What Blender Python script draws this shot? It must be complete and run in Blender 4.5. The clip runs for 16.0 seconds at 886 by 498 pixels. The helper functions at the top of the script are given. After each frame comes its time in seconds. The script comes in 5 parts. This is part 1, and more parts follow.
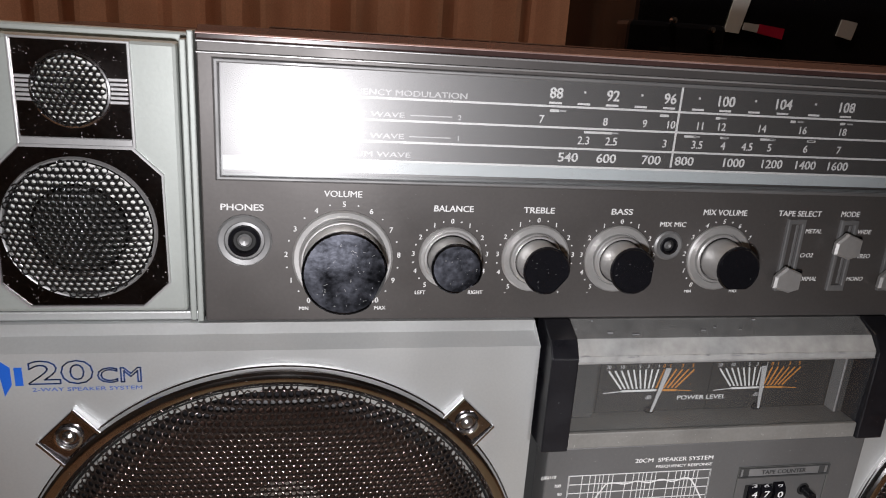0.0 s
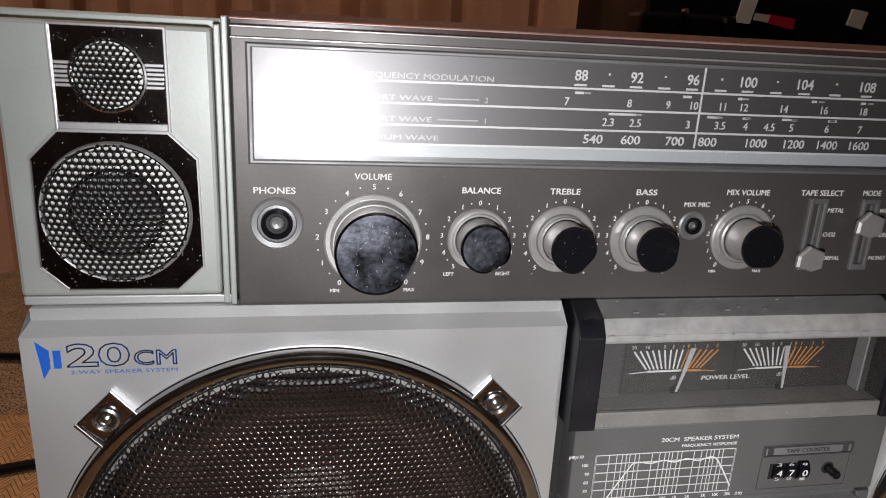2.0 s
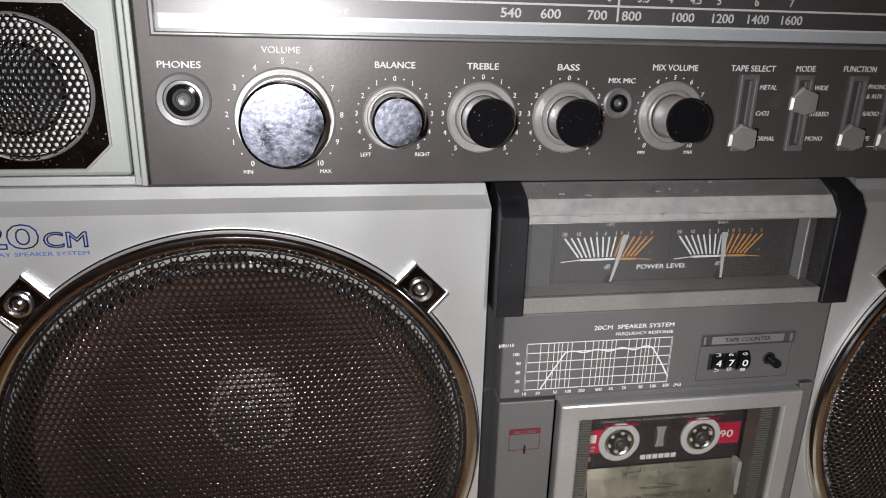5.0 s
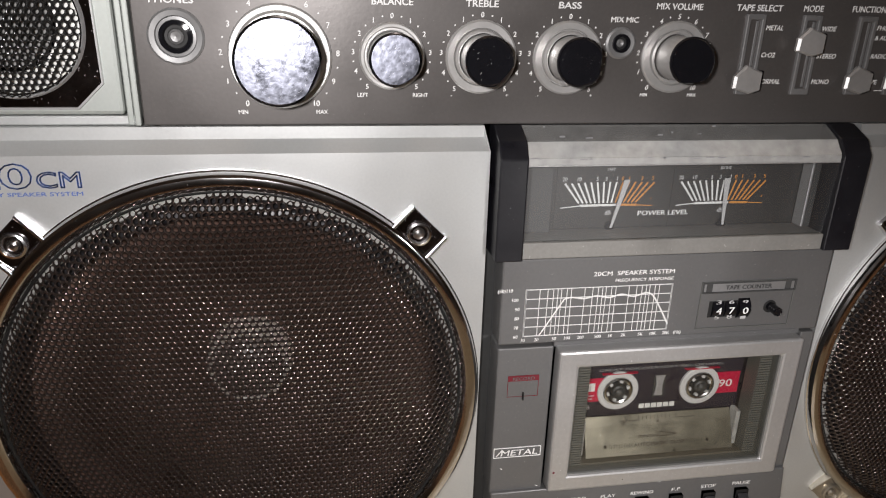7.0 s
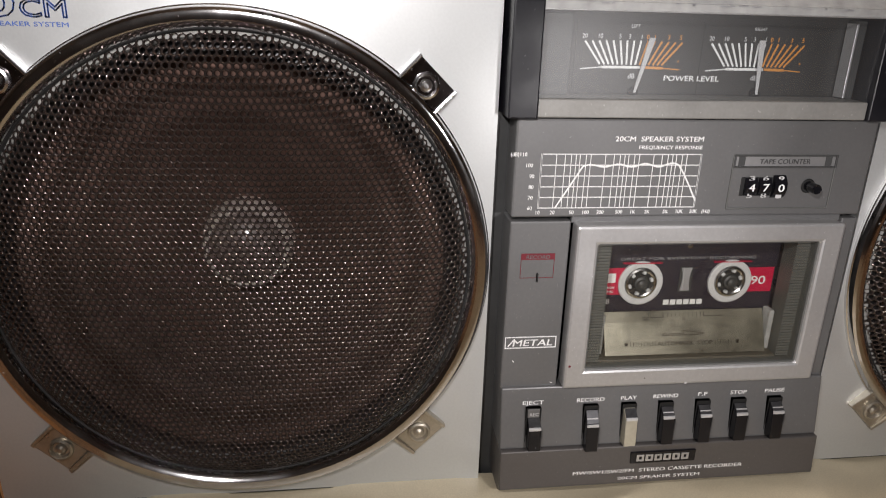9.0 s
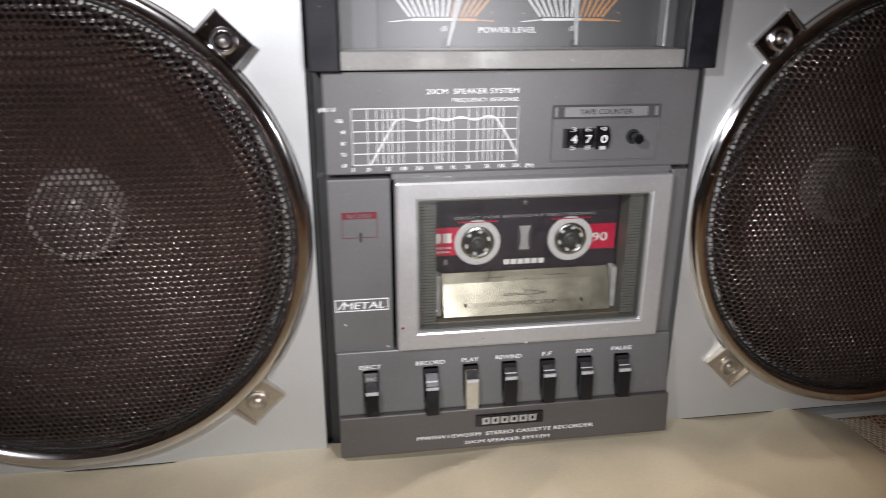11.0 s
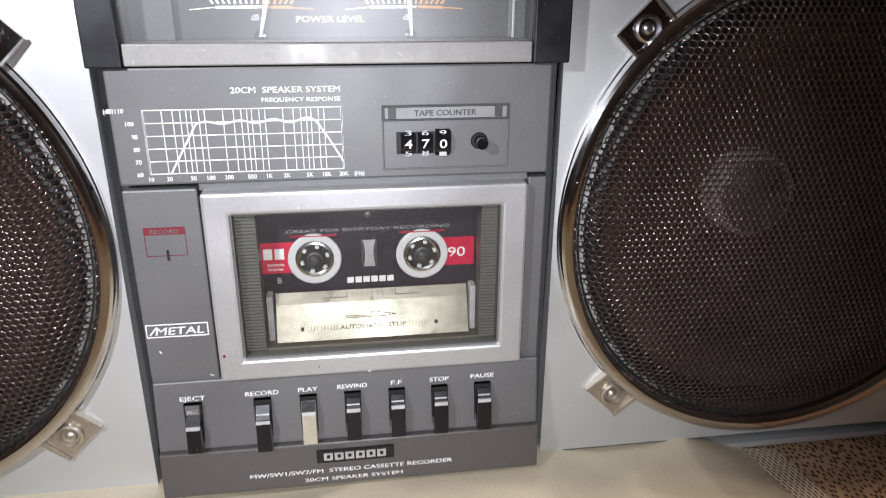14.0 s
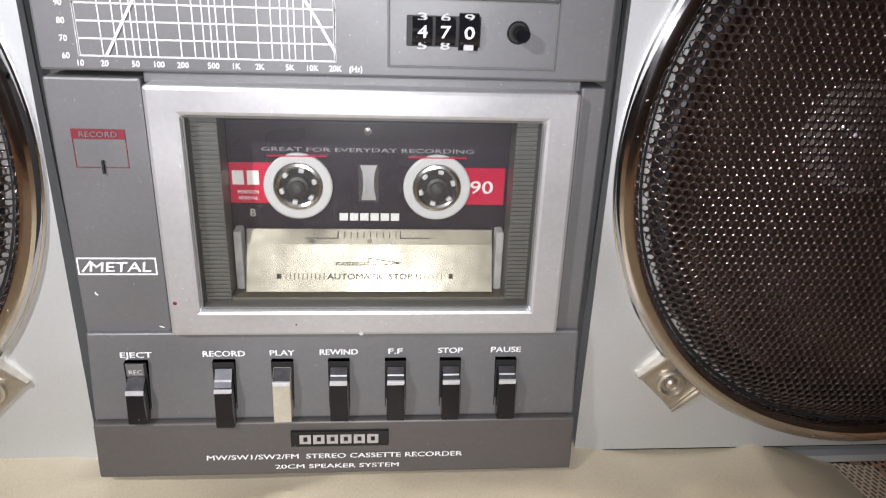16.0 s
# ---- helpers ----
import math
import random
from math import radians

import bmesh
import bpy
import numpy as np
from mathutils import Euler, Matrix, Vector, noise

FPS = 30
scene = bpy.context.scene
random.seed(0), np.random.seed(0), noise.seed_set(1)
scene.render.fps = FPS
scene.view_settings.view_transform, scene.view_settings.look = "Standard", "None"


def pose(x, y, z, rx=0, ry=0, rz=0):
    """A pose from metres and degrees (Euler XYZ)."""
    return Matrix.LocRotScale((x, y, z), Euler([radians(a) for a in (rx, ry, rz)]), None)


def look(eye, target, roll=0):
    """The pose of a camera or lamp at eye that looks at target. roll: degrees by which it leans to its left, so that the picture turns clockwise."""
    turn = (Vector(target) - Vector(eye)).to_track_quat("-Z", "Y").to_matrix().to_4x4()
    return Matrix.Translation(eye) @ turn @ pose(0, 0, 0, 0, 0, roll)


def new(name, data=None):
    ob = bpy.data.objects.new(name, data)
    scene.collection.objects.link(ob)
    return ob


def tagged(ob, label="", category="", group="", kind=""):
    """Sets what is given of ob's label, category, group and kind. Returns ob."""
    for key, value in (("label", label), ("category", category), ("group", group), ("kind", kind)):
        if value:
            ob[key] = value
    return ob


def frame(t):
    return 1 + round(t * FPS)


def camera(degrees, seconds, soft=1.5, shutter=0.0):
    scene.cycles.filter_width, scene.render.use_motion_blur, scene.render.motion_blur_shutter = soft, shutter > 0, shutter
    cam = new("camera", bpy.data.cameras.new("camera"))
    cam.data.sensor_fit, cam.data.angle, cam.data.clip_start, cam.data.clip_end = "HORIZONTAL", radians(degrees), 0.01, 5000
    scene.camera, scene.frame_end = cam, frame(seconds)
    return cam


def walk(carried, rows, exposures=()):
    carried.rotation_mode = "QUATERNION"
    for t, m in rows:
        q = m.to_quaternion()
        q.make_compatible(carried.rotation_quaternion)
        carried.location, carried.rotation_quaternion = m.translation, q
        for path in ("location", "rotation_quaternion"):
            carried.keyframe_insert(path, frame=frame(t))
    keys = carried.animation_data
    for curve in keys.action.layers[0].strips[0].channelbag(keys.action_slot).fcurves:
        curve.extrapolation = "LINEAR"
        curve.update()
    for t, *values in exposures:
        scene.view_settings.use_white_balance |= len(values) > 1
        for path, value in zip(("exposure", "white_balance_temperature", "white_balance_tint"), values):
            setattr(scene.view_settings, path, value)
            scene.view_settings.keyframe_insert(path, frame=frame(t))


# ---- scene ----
cam = camera(64.0, 16.0, soft=1.0, shutter=0.5)

PATH = [
    (0, (-0.1833, -0.2538, 0.3966), (-0.12893, 0.02745, 0.30736), 3.82),
    (0.5, (-0.1912, -0.2585, 0.3978), (-0.13540, 0.02308, 0.31064), 3.67),
    (1, (-0.1945, -0.2644, 0.3990), (-0.13941, 0.01831, 0.31518), 3.32),
    (1.5, (-0.1929, -0.2619, 0.3919), (-0.13979, 0.01999, 0.30396), 2.83),
    (2, (-0.1933, -0.2583, 0.3895), (-0.14069, 0.02349, 0.30108), 3.04),
    (2.5, (-0.1919, -0.2645, 0.3841), (-0.14285, 0.01993, 0.30245), 3.36),
    (3, (-0.1966, -0.2735, 0.3908), (-0.14283, 0.00924, 0.30634), 4.18),
    (3.5, (-0.1832, -0.2705, 0.3709), (-0.13334, 0.01060, 0.27875), 2.97),
    (4, (-0.1709, -0.2683, 0.3623), (-0.12203, 0.01189, 0.26695), 2.43),
    (4.2, (-0.1657, -0.2693, 0.3552), (-0.11655, 0.01116, 0.26079), 2.12),
    (6.5, (-0.1551, -0.2724, 0.3455), (-0.10602, 0.00544, 0.24361), 1.53),
    (7, (-0.1564, -0.2724, 0.3389), (-0.10843, 0.00375, 0.23208), 1.66),
    (7.5, (-0.1588, -0.2696, 0.3282), (-0.11530, 0.00787, 0.22264), 1.34),
    (8, (-0.1537, -0.2730, 0.3076), (-0.11193, 0.00632, 0.20638), 1.19),
    (8.2, (-0.1519, -0.2738, 0.2983), (-0.11231, 0.00600, 0.19753), 1.51),
    (10.3, (-0.1339, -0.2783, 0.2585), (-0.09476, 0.00084, 0.15582), 2.10),
    (10.5, (-0.1234, -0.2799, 0.2567), (-0.08185, -0.00044, 0.15599), 1.77),
    (11, (-0.0801, -0.2852, 0.2572), (-0.03742, -0.00579, 0.15679), 0.24),
    (11.5, (-0.0492, -0.2701, 0.2567), (-0.00633, 0.00809, 0.15307), -0.34),
    (12, (-0.0235, -0.2679, 0.2531), (0.02145, 0.00977, 0.14877), -1.48),
    (12.5, (-0.0227, -0.2639, 0.2537), (0.02273, 0.01399, 0.15019), -0.27),
    (13, (-0.0169, -0.2654, 0.2542), (0.02922, 0.01186, 0.14939), 0.14),
    (13.5, (-0.0143, -0.2667, 0.2550), (0.03157, 0.01036, 0.14931), 0.53),
    (14, (-0.0078, -0.2590, 0.2570), (0.03264, 0.01889, 0.15146), 0.20),
    (14.5, (0.0046, -0.2177, 0.2422), (0.03504, 0.06230, 0.13884), 1.24),
    (15, (0.0077, -0.2071, 0.2318), (0.03272, 0.07357, 0.12897), 1.63),
    (15.5, (0.0102, -0.2060, 0.2276), (0.03503, 0.07207, 0.11781), 1.84),
    (16, (0.0067, -0.2050, 0.2209), (0.03049, 0.07163, 0.10724), 2.08),
]
EXPOSURE = [(0, 0.4, 6500, 10), (4.2, 0.46, 6500, 10), (7, 0.58, 6750, 10), (8.2, 0.63, 6750, 11), (10.5, 0.74, 6600, 11), (11.5, 1.03, 6130, 11), (12.5, 1.22, 6040, 11), (14, 1.29, 6120, 11), (14.5, 1.42, 6150, 11), (16, 1.38, 6280, 11)]
walk(cam, [(t, look(eye, target, roll)) for t, eye, target, roll in PATH], EXPOSURE)

# ---- light ----
world = bpy.data.worlds.new("world")
scene.world = world
world.use_nodes = True
world.node_tree.nodes["Background"].inputs[0].default_value = (0.05, 0.035, 0.025, 1)
world.node_tree.nodes["Background"].inputs[1].default_value = 0.2


def torch(eye, target, watts, wide=125):
    """The small white torch of a telephone, held over the radio."""
    d = bpy.data.lights.new("torch", "SPOT")
    d.energy, d.shadow_soft_size, d.spot_size, d.spot_blend = watts, 0.009, radians(wide), 1.0
    d.color = (0.99, 0.97, 1.0)
    ob = new("torch", d)
    ob.matrix_world = look(eye, target)


torch((-0.194, -0.285, 0.355), (-0.150, 0, 0.305), 2.9, 112)
torch((-0.002, -0.275, 0.230), (0.006, 0, 0.115), 1.32, 82)

# Unseen warm fill, added to brighten the curtain behind the radio.
room_fill = bpy.data.lights.new("unseen_room_fill", "POINT")
room_fill.energy, room_fill.shadow_soft_size, room_fill.color = 12, 0.06, (1.0, 0.80, 0.64)
new("unseen_room_fill", room_fill).location = (-0.10, 0.12, 1.5)

# ---- materials ----


def mat(name, base, rough=0.5, metal=0.0, vary=0.12, grain=300.0, big=25.0, bump=0.0, spec=0.5, wear=0.0, coat=0.0, stretch=(1, 1, 1)):
    """A painted, moulded or metal surface with variation at two scales, worn to lighter flecks by wear."""
    m = bpy.data.materials.new(name)
    m.use_nodes = True
    t = m.node_tree
    n, link = t.nodes, t.links.new
    b = n["Principled BSDF"]
    co = n.new("ShaderNodeTexCoord")
    mp = n.new("ShaderNodeMapping")
    mp.inputs["Scale"].default_value = stretch
    link(co.outputs["Object"], mp.inputs[0])
    small, large = n.new("ShaderNodeTexNoise"), n.new("ShaderNodeTexNoise")
    small.inputs["Scale"].default_value, large.inputs["Scale"].default_value = grain, big
    small.inputs["Detail"].default_value, large.inputs["Detail"].default_value = 4, 3
    link(mp.outputs[0], small.inputs["Vector"])
    link(mp.outputs[0], large.inputs["Vector"])
    add = n.new("ShaderNodeMath")
    add.operation = "ADD"
    link(small.outputs["Fac"], add.inputs[0])
    link(large.outputs["Fac"], add.inputs[1])
    rng = n.new("ShaderNodeMapRange")
    rng.inputs["From Min"].default_value, rng.inputs["From Max"].default_value = 0.6, 1.4
    rng.inputs["To Min"].default_value, rng.inputs["To Max"].default_value = 1 - vary, 1 + vary
    link(add.outputs[0], rng.inputs["Value"])
    mul = n.new("ShaderNodeVectorMath")
    mul.operation = "SCALE"
    mul.inputs[0].default_value = base[:3]
    link(rng.outputs[0], mul.inputs["Scale"])
    colour = mul.outputs[0]
    rough_in = n.new("ShaderNodeMapRange")
    rough_in.inputs["From Min"].default_value, rough_in.inputs["From Max"].default_value = 0.3, 0.7
    rough_in.inputs["To Min"].default_value, rough_in.inputs["To Max"].default_value = rough * 0.75, min(1, rough * 1.3)
    link(large.outputs["Fac"], rough_in.inputs["Value"])
    link(rough_in.outputs[0], b.inputs["Roughness"])
    if wear:
        fleck = n.new("ShaderNodeTexNoise")
        fleck.inputs["Scale"].default_value, fleck.inputs["Detail"].default_value = grain * 1.7, 6
        link(mp.outputs[0], fleck.inputs["Vector"])
        cut = n.new("ShaderNodeMapRange")
        cut.inputs["From Min"].default_value, cut.inputs["From Max"].default_value = 0.72 - wear, 0.78 - wear
        link(fleck.outputs["Fac"], cut.inputs["Value"])
        mix = n.new("ShaderNodeMix")
        mix.data_type = "RGBA"
        link(cut.outputs[0], mix.inputs["Factor"])
        link(colour, mix.inputs["A"])
        mix.inputs["B"].default_value = (min(1, base[0] * 1.5 + 0.12), min(1, base[1] * 1.5 + 0.12), min(1, base[2] * 1.5 + 0.12), 1)
        colour = mix.outputs["Result"]
    link(colour, b.inputs["Base Color"])
    b.inputs["Metallic"].default_value = metal
    if wear and metal:
        less = n.new("ShaderNodeMapRange")
        less.inputs["To Min"].default_value, less.inputs["To Max"].default_value = metal, metal * 0.2
        link(cut.outputs[0], less.inputs["Value"])
        link(less.outputs[0], b.inputs["Metallic"])
    b.inputs["Specular IOR Level"].default_value = spec
    b.inputs["Coat Weight"].default_value = coat
    if bump:
        bp = n.new("ShaderNodeBump")
        bp.inputs["Strength"].default_value, bp.inputs["Distance"].default_value = bump, 0.0004
        link(small.outputs["Fac"], bp.inputs["Height"])
        link(bp.outputs[0], b.inputs["Normal"])
    return m


def clear(name, tint, sharp, broad, share, gloss):
    """Clear plastic: see-through, with a sharp and a broad reflection that grow at grazing angles."""
    m = bpy.data.materials.new(name)
    m.use_nodes = True
    n, link = m.node_tree.nodes, m.node_tree.links.new
    n.remove(n["Principled BSDF"])
    see, mix, weight = n.new("ShaderNodeBsdfTransparent"), n.new("ShaderNodeMixShader"), n.new("ShaderNodeLayerWeight")
    see.inputs[0].default_value = (*tint, 1)
    one, two, both = n.new("ShaderNodeBsdfGlossy"), n.new("ShaderNodeBsdfGlossy"), n.new("ShaderNodeMixShader")
    one.inputs["Roughness"].default_value, two.inputs["Roughness"].default_value = sharp, broad
    one.inputs["Color"].default_value = two.inputs["Color"].default_value = (1, 1, 1, 1)
    both.inputs[0].default_value = share
    link(one.outputs[0], both.inputs[1])
    link(two.outputs[0], both.inputs[2])
    power, grow = n.new("ShaderNodeMath"), n.new("ShaderNodeMath")
    power.operation, grow.operation = "POWER", "MULTIPLY_ADD"
    power.inputs[1].default_value = 4
    grow.inputs[1].default_value, grow.inputs[2].default_value = 0.6, gloss
    link(weight.outputs["Facing"], power.inputs[0])
    link(power.outputs[0], grow.inputs[0])
    link(grow.outputs[0], mix.inputs[0])
    link(see.outputs[0], mix.inputs[1])
    link(both.outputs[0], mix.inputs[2])
    link(mix.outputs[0], n["Material Output"].inputs[0])
    return m


SILVER = mat("silver_paint", (0.60, 0.615, 0.61), 0.46, 0.6, 0.05, 900, 12, 0.05)
POD = mat("pale_grey_green_paint", (0.44, 0.47, 0.445), 0.45, 0.35, 0.05, 900, 12, 0.05)
TRIMSILVER = mat("satin_silver_plastic", (0.50, 0.50, 0.50), 0.38, 0.6, 0.08, 600, 20, 0.04, wear=0.02)
PANEL = mat("gunmetal_panel", (0.108, 0.100, 0.096), 0.42, 0.35, 0.08, 700, 18, 0.05, wear=0.01)
DECK = mat("grey_deck_plastic", (0.150, 0.150, 0.150), 0.44, 0.35, 0.07, 700, 20, 0.06, wear=0.015)
UNDERSHADE = mat("painted_underside_shade", (0.045, 0.052, 0.045), 0.4, 0.1, 0.12, 500, 20, 0.05)
GROOVE = mat("dark_groove_plastic", (0.045, 0.046, 0.046), 0.5, 0, 0.15)
CASE = mat("black_case_plastic", (0.060, 0.034, 0.031), 0.27, 0, 0.2, 400, 20, 0.04)
BLACK = mat("black_gloss_plastic", (0.008, 0.008, 0.010), 0.07, 0, 0.2, 500, 40, spec=0.35, wear=0.01)
CHEEK = mat("black_satin_plastic", (0.010, 0.010, 0.013), 0.34, 0, 0.3, 500, 60, 0.04, spec=0.4, wear=0.012)
MATT = mat("matt_black", (0.008, 0.008, 0.008), 0.6, 0, 0.2)
CHROME = mat("chrome", (0.68, 0.68, 0.69), 0.2, 1.0, 0.08, 500, 40, 0.02)
MIRROR = mat("mirror_chrome", (0.62, 0.61, 0.61), 0.12, 1.0, 0.08, 500, 60, 0.015, wear=0.012)
TARNISH = mat("dull_tarnished_chrome", (0.46, 0.42, 0.35), 0.36, 0.85, 0.2, 500, 90, 0.08, wear=0.03)
KEYTOP = mat("rubbed_grey_chrome", (0.06, 0.06, 0.063), 0.42, 0.5, 0.4, 500, 160, 0.04, wear=0.02)
# Pale half-metal colour holds the shine of the chrome key edges and lines.
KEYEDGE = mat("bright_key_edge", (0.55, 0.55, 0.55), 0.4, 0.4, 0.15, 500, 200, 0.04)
IVORY = mat("worn_ivory_metal", (0.50, 0.47, 0.38), 0.35, 0.4, 0.12, 500, 120, 0.05, wear=0.03)
DARKCHROME = mat("dark_mirror_chrome", (0.36, 0.33, 0.34), 0.11, 1.0, 0.3, 600, 60, 0.03, wear=0.05)
SCUFFED = mat("scuffed_mirror_cap", (0.044, 0.046, 0.055), 0.28, 1.0, 1.0, 520, 90, 0.12, wear=0.02)
EDGEGLINT = mat("painted_reddish_glint", (0.42, 0.30, 0.28), 0.4, 0.4, 0.15, 500, 30)
TURNED = mat("bright_turned_metal", (0.52, 0.515, 0.505), 0.36, 0.55, 0.08, 500, 40, 0.04)
ALU = mat("turned_aluminium", (0.50, 0.49, 0.48), 0.28, 1.0, 0.08, 500, 40, 0.05, stretch=(1, 8, 1))
RINGGREY = mat("satin_grey_ring", (0.25, 0.25, 0.25), 0.48, 0.5, 0.08, 600, 40, 0.05)
GRILLE = mat("black_painted_grille", (0.085, 0.067, 0.061), 0.19, 0.8, 0.15, 500, 20)
MIDGRILLE = mat("black_chrome_grille", (0.05, 0.05, 0.05), 0.22, 0.8, 0.15, 500, 40)
CONE = mat("brown_black_paper_cone", (0.13, 0.075, 0.058), 0.7, 0, 0.5, 900, 30, 0.3)
DUST = mat("glossy_dust_cap", (0.66, 0.60, 0.55), 0.15, 0, 0.2, 400, 30)
MIDDOME = mat("dark_grey_dome", (0.22, 0.22, 0.215), 0.25, 0, 0.2, 500, 60)
PALE = mat("pale_grey_surround", (0.72, 0.72, 0.69), 0.5, 0.2, 0.15, 500, 60)
CAPDARK = mat("dark_gloss_dome", (0.22, 0.18, 0.165), 0.26, 0, 0.25, 400, 60, spec=1.0, coat=1.0)
GASKET = mat("grey_foam_gasket", (0.27, 0.265, 0.25), 0.6, 0, 0.2, 500, 60)
CONEEDGE = mat("black_rubber_surround", (0.022, 0.021, 0.024), 0.4, 0, 0.3, 500, 60, 0.1)
WORN = mat("bare_grey_metal", (0.27, 0.265, 0.25), 0.5, 0.35, 0.12, 600, 60, 0.05, wear=0.03)
WHITE = mat("white_print", (0.80, 0.80, 0.79), 0.55, 0, 0.08, 1500, 90)
GREYPRINT = mat("grey_print", (0.48, 0.48, 0.48), 0.55, 0, 0.08, 1500, 90)
DIMPRINT = mat("dim_grey_print", (0.27, 0.27, 0.28), 0.55, 0, 0.08, 1500, 90)
ORANGE = mat("orange_print", (0.62, 0.25, 0.04), 0.55, 0, 0.1, 1500, 90)
BLUE = mat("blue_print", (0.018, 0.13, 0.62), 0.4, 0, 0.08, 1500, 90)
BLUELINE = mat("blue_line_print", (0.10, 0.17, 0.46), 0.4, 0, 0.08, 1500, 90)
RED = mat("red_label", (0.50, 0.008, 0.05), 0.4, 0, 0.08, 900, 60)
DARKRED = mat("dark_red_print", (0.15, 0.010, 0.020), 0.45, 0, 0.1, 900, 60)
BROWNPRINT = mat("dark_brown_print", (0.05, 0.04, 0.03), 0.5, 0, 0.1, 900, 60)
METERBACK = mat("black_meter_plate", (0.020, 0.0195, 0.019), 0.5, 0, 0.08, 600, 20)
DIALBACK = mat("dark_dial_plate", (0.050, 0.048, 0.047), 0.5, 0, 0.06, 600, 20)
DIALSTRIP = mat("pale_dial_strip", (0.52, 0.57, 0.58), 0.4, 0, 0.06, 600, 30)
TAPEBLACK = mat("cassette_black_plastic", (0.026, 0.022, 0.032), 0.3, 0, 0.2, 500, 40)
HUBWHITE = mat("white_cassette_plastic", (0.60, 0.60, 0.61), 0.4, 0, 0.06, 500, 40)
GOLD = mat("champagne_metal_plate", (0.245, 0.23, 0.185), 0.36, 0.62, 0.3, 300, 60, 0.04, wear=0.03)
GLINT = mat("painted_slot_glint", (0.55, 0.55, 0.58), 0.35, 0.6, 0.1, 500, 60)
WELL = mat("smoky_brown_plastic", (0.10, 0.09, 0.072), 0.45, 0, 0.25, 400, 40)
RIB = mat("ribbed_grey_plastic", (0.11, 0.112, 0.105), 0.45, 0, 0.1)
DIALGLASS = clear("dial_window_plastic", (0.97, 0.97, 0.97), 0.29, 0.50, 0.72, 0.082)
METERGLASS = clear("meter_window_plastic", (0.92, 0.93, 0.93), 0.38, 0.48, 0.5, 0.062)
TAPEGLASS = clear("cassette_window_plastic", (0.86, 0.86, 0.83), 0.10, 0.35, 0.6, 0.04)


def sheen(name, tint, rough, mixed, body_grey=0.42):
    """Scuffed clear plastic that also shows a grey body of its own."""
    m = clear(name, tint, rough, rough * 2.5, 0.5, 0.04)
    n, link = m.node_tree.nodes, m.node_tree.links.new
    body, mix2 = n.new("ShaderNodeBsdfDiffuse"), n.new("ShaderNodeMixShader")
    body.inputs[0].default_value = (body_grey, body_grey, body_grey * 0.98, 1)
    co, cloud = n.new("ShaderNodeTexCoord"), n.new("ShaderNodeTexNoise")
    cloud.inputs["Scale"].default_value, cloud.inputs["Detail"].default_value = 160, 6
    link(co.outputs["Object"], cloud.inputs["Vector"])
    rng = n.new("ShaderNodeMapRange")
    rng.inputs["From Min"].default_value, rng.inputs["From Max"].default_value = 0.3, 0.75
    rng.inputs["To Min"].default_value, rng.inputs["To Max"].default_value = mixed * 0.8, mixed * 1.4
    link(cloud.outputs["Fac"], rng.inputs["Value"])
    out = n["Material Output"]
    old = out.inputs[0].links[0].from_socket
    link(rng.outputs[0], mix2.inputs[0])
    link(old, mix2.inputs[1])
    link(body.outputs[0], mix2.inputs[2])
    link(mix2.outputs[0], out.inputs[0])
    return m


HAZY = sheen("hazy_acrylic", (0.75, 0.76, 0.75), 0.15, 0.56, 0.52)
# Same acrylic greyed less, so the top facet's shade lies in its colour.
SHADEDACRYLIC = sheen("scuffed_clear_acrylic", (0.70, 0.70, 0.69), 0.12, 0.24, 0.40)

# ---- mesh helpers ----


def thing(name, at, label, category, group="", kind=""):
    """A top-level Empty at the base of a thing."""
    ob = new(name)
    ob.location = at
    ob.empty_display_size = 0.02
    return tagged(ob, label, category, group, kind)


def adopt(ob, parent):
    ob.parent = parent
    if parent.parent is None:
        ob.matrix_parent_inverse = Matrix.Translation(parent.location).inverted()
    return ob


def part(name, bm, material, parent=None, label="", smooth=False):
    """Links a bmesh (or a mesh) as one mesh object, under a thing or a part."""
    if isinstance(bm, bmesh.types.BMesh):
        me = bpy.data.meshes.new(name)
        bmesh.ops.recalc_face_normals(bm, faces=bm.faces)
        bm.to_mesh(me)
        bm.free()
    else:
        me = bm
    me.materials.clear()
    me.materials.append(material)
    if smooth:
        me.shade_smooth()
        me.set_sharp_from_angle(angle=radians(24))
    ob = new(name, me)
    if parent is not None:
        adopt(ob, parent)
    if label:
        ob["label"] = label
    return ob


def bevelled(bm, size, segments=2):
    if size > 0:
        edges = [e for e in bm.edges if len(e.link_faces) == 2 and e.calc_face_angle(0) > 0.6]
        bmesh.ops.bevel(bm, geom=edges, offset=size, segments=segments, affect="EDGES", profile=0.5, clamp_overlap=True)
    return bm


def box(x0, x1, y0, y1, z0, z1, bevel=0.0006, bm=None):
    bm = bm or bmesh.new()
    got = bmesh.ops.create_cube(bm, size=1)["verts"]
    for v in got:
        v.co = Vector((x0 + (v.co.x + 0.5) * (x1 - x0), y0 + (v.co.y + 0.5) * (y1 - y0), z0 + (v.co.z + 0.5) * (z1 - z0)))
    return bevelled(bm, bevel) if bevel else bm


def strips(rects, y0, y1):
    """Many thin printed bars (x0, x1, z0, z1) in one mesh."""
    bm = bmesh.new()
    for x0, x1, z0, z1 in rects:
        box(x0, x1, y0, y1, z0, z1, 0, bm)
    return bm


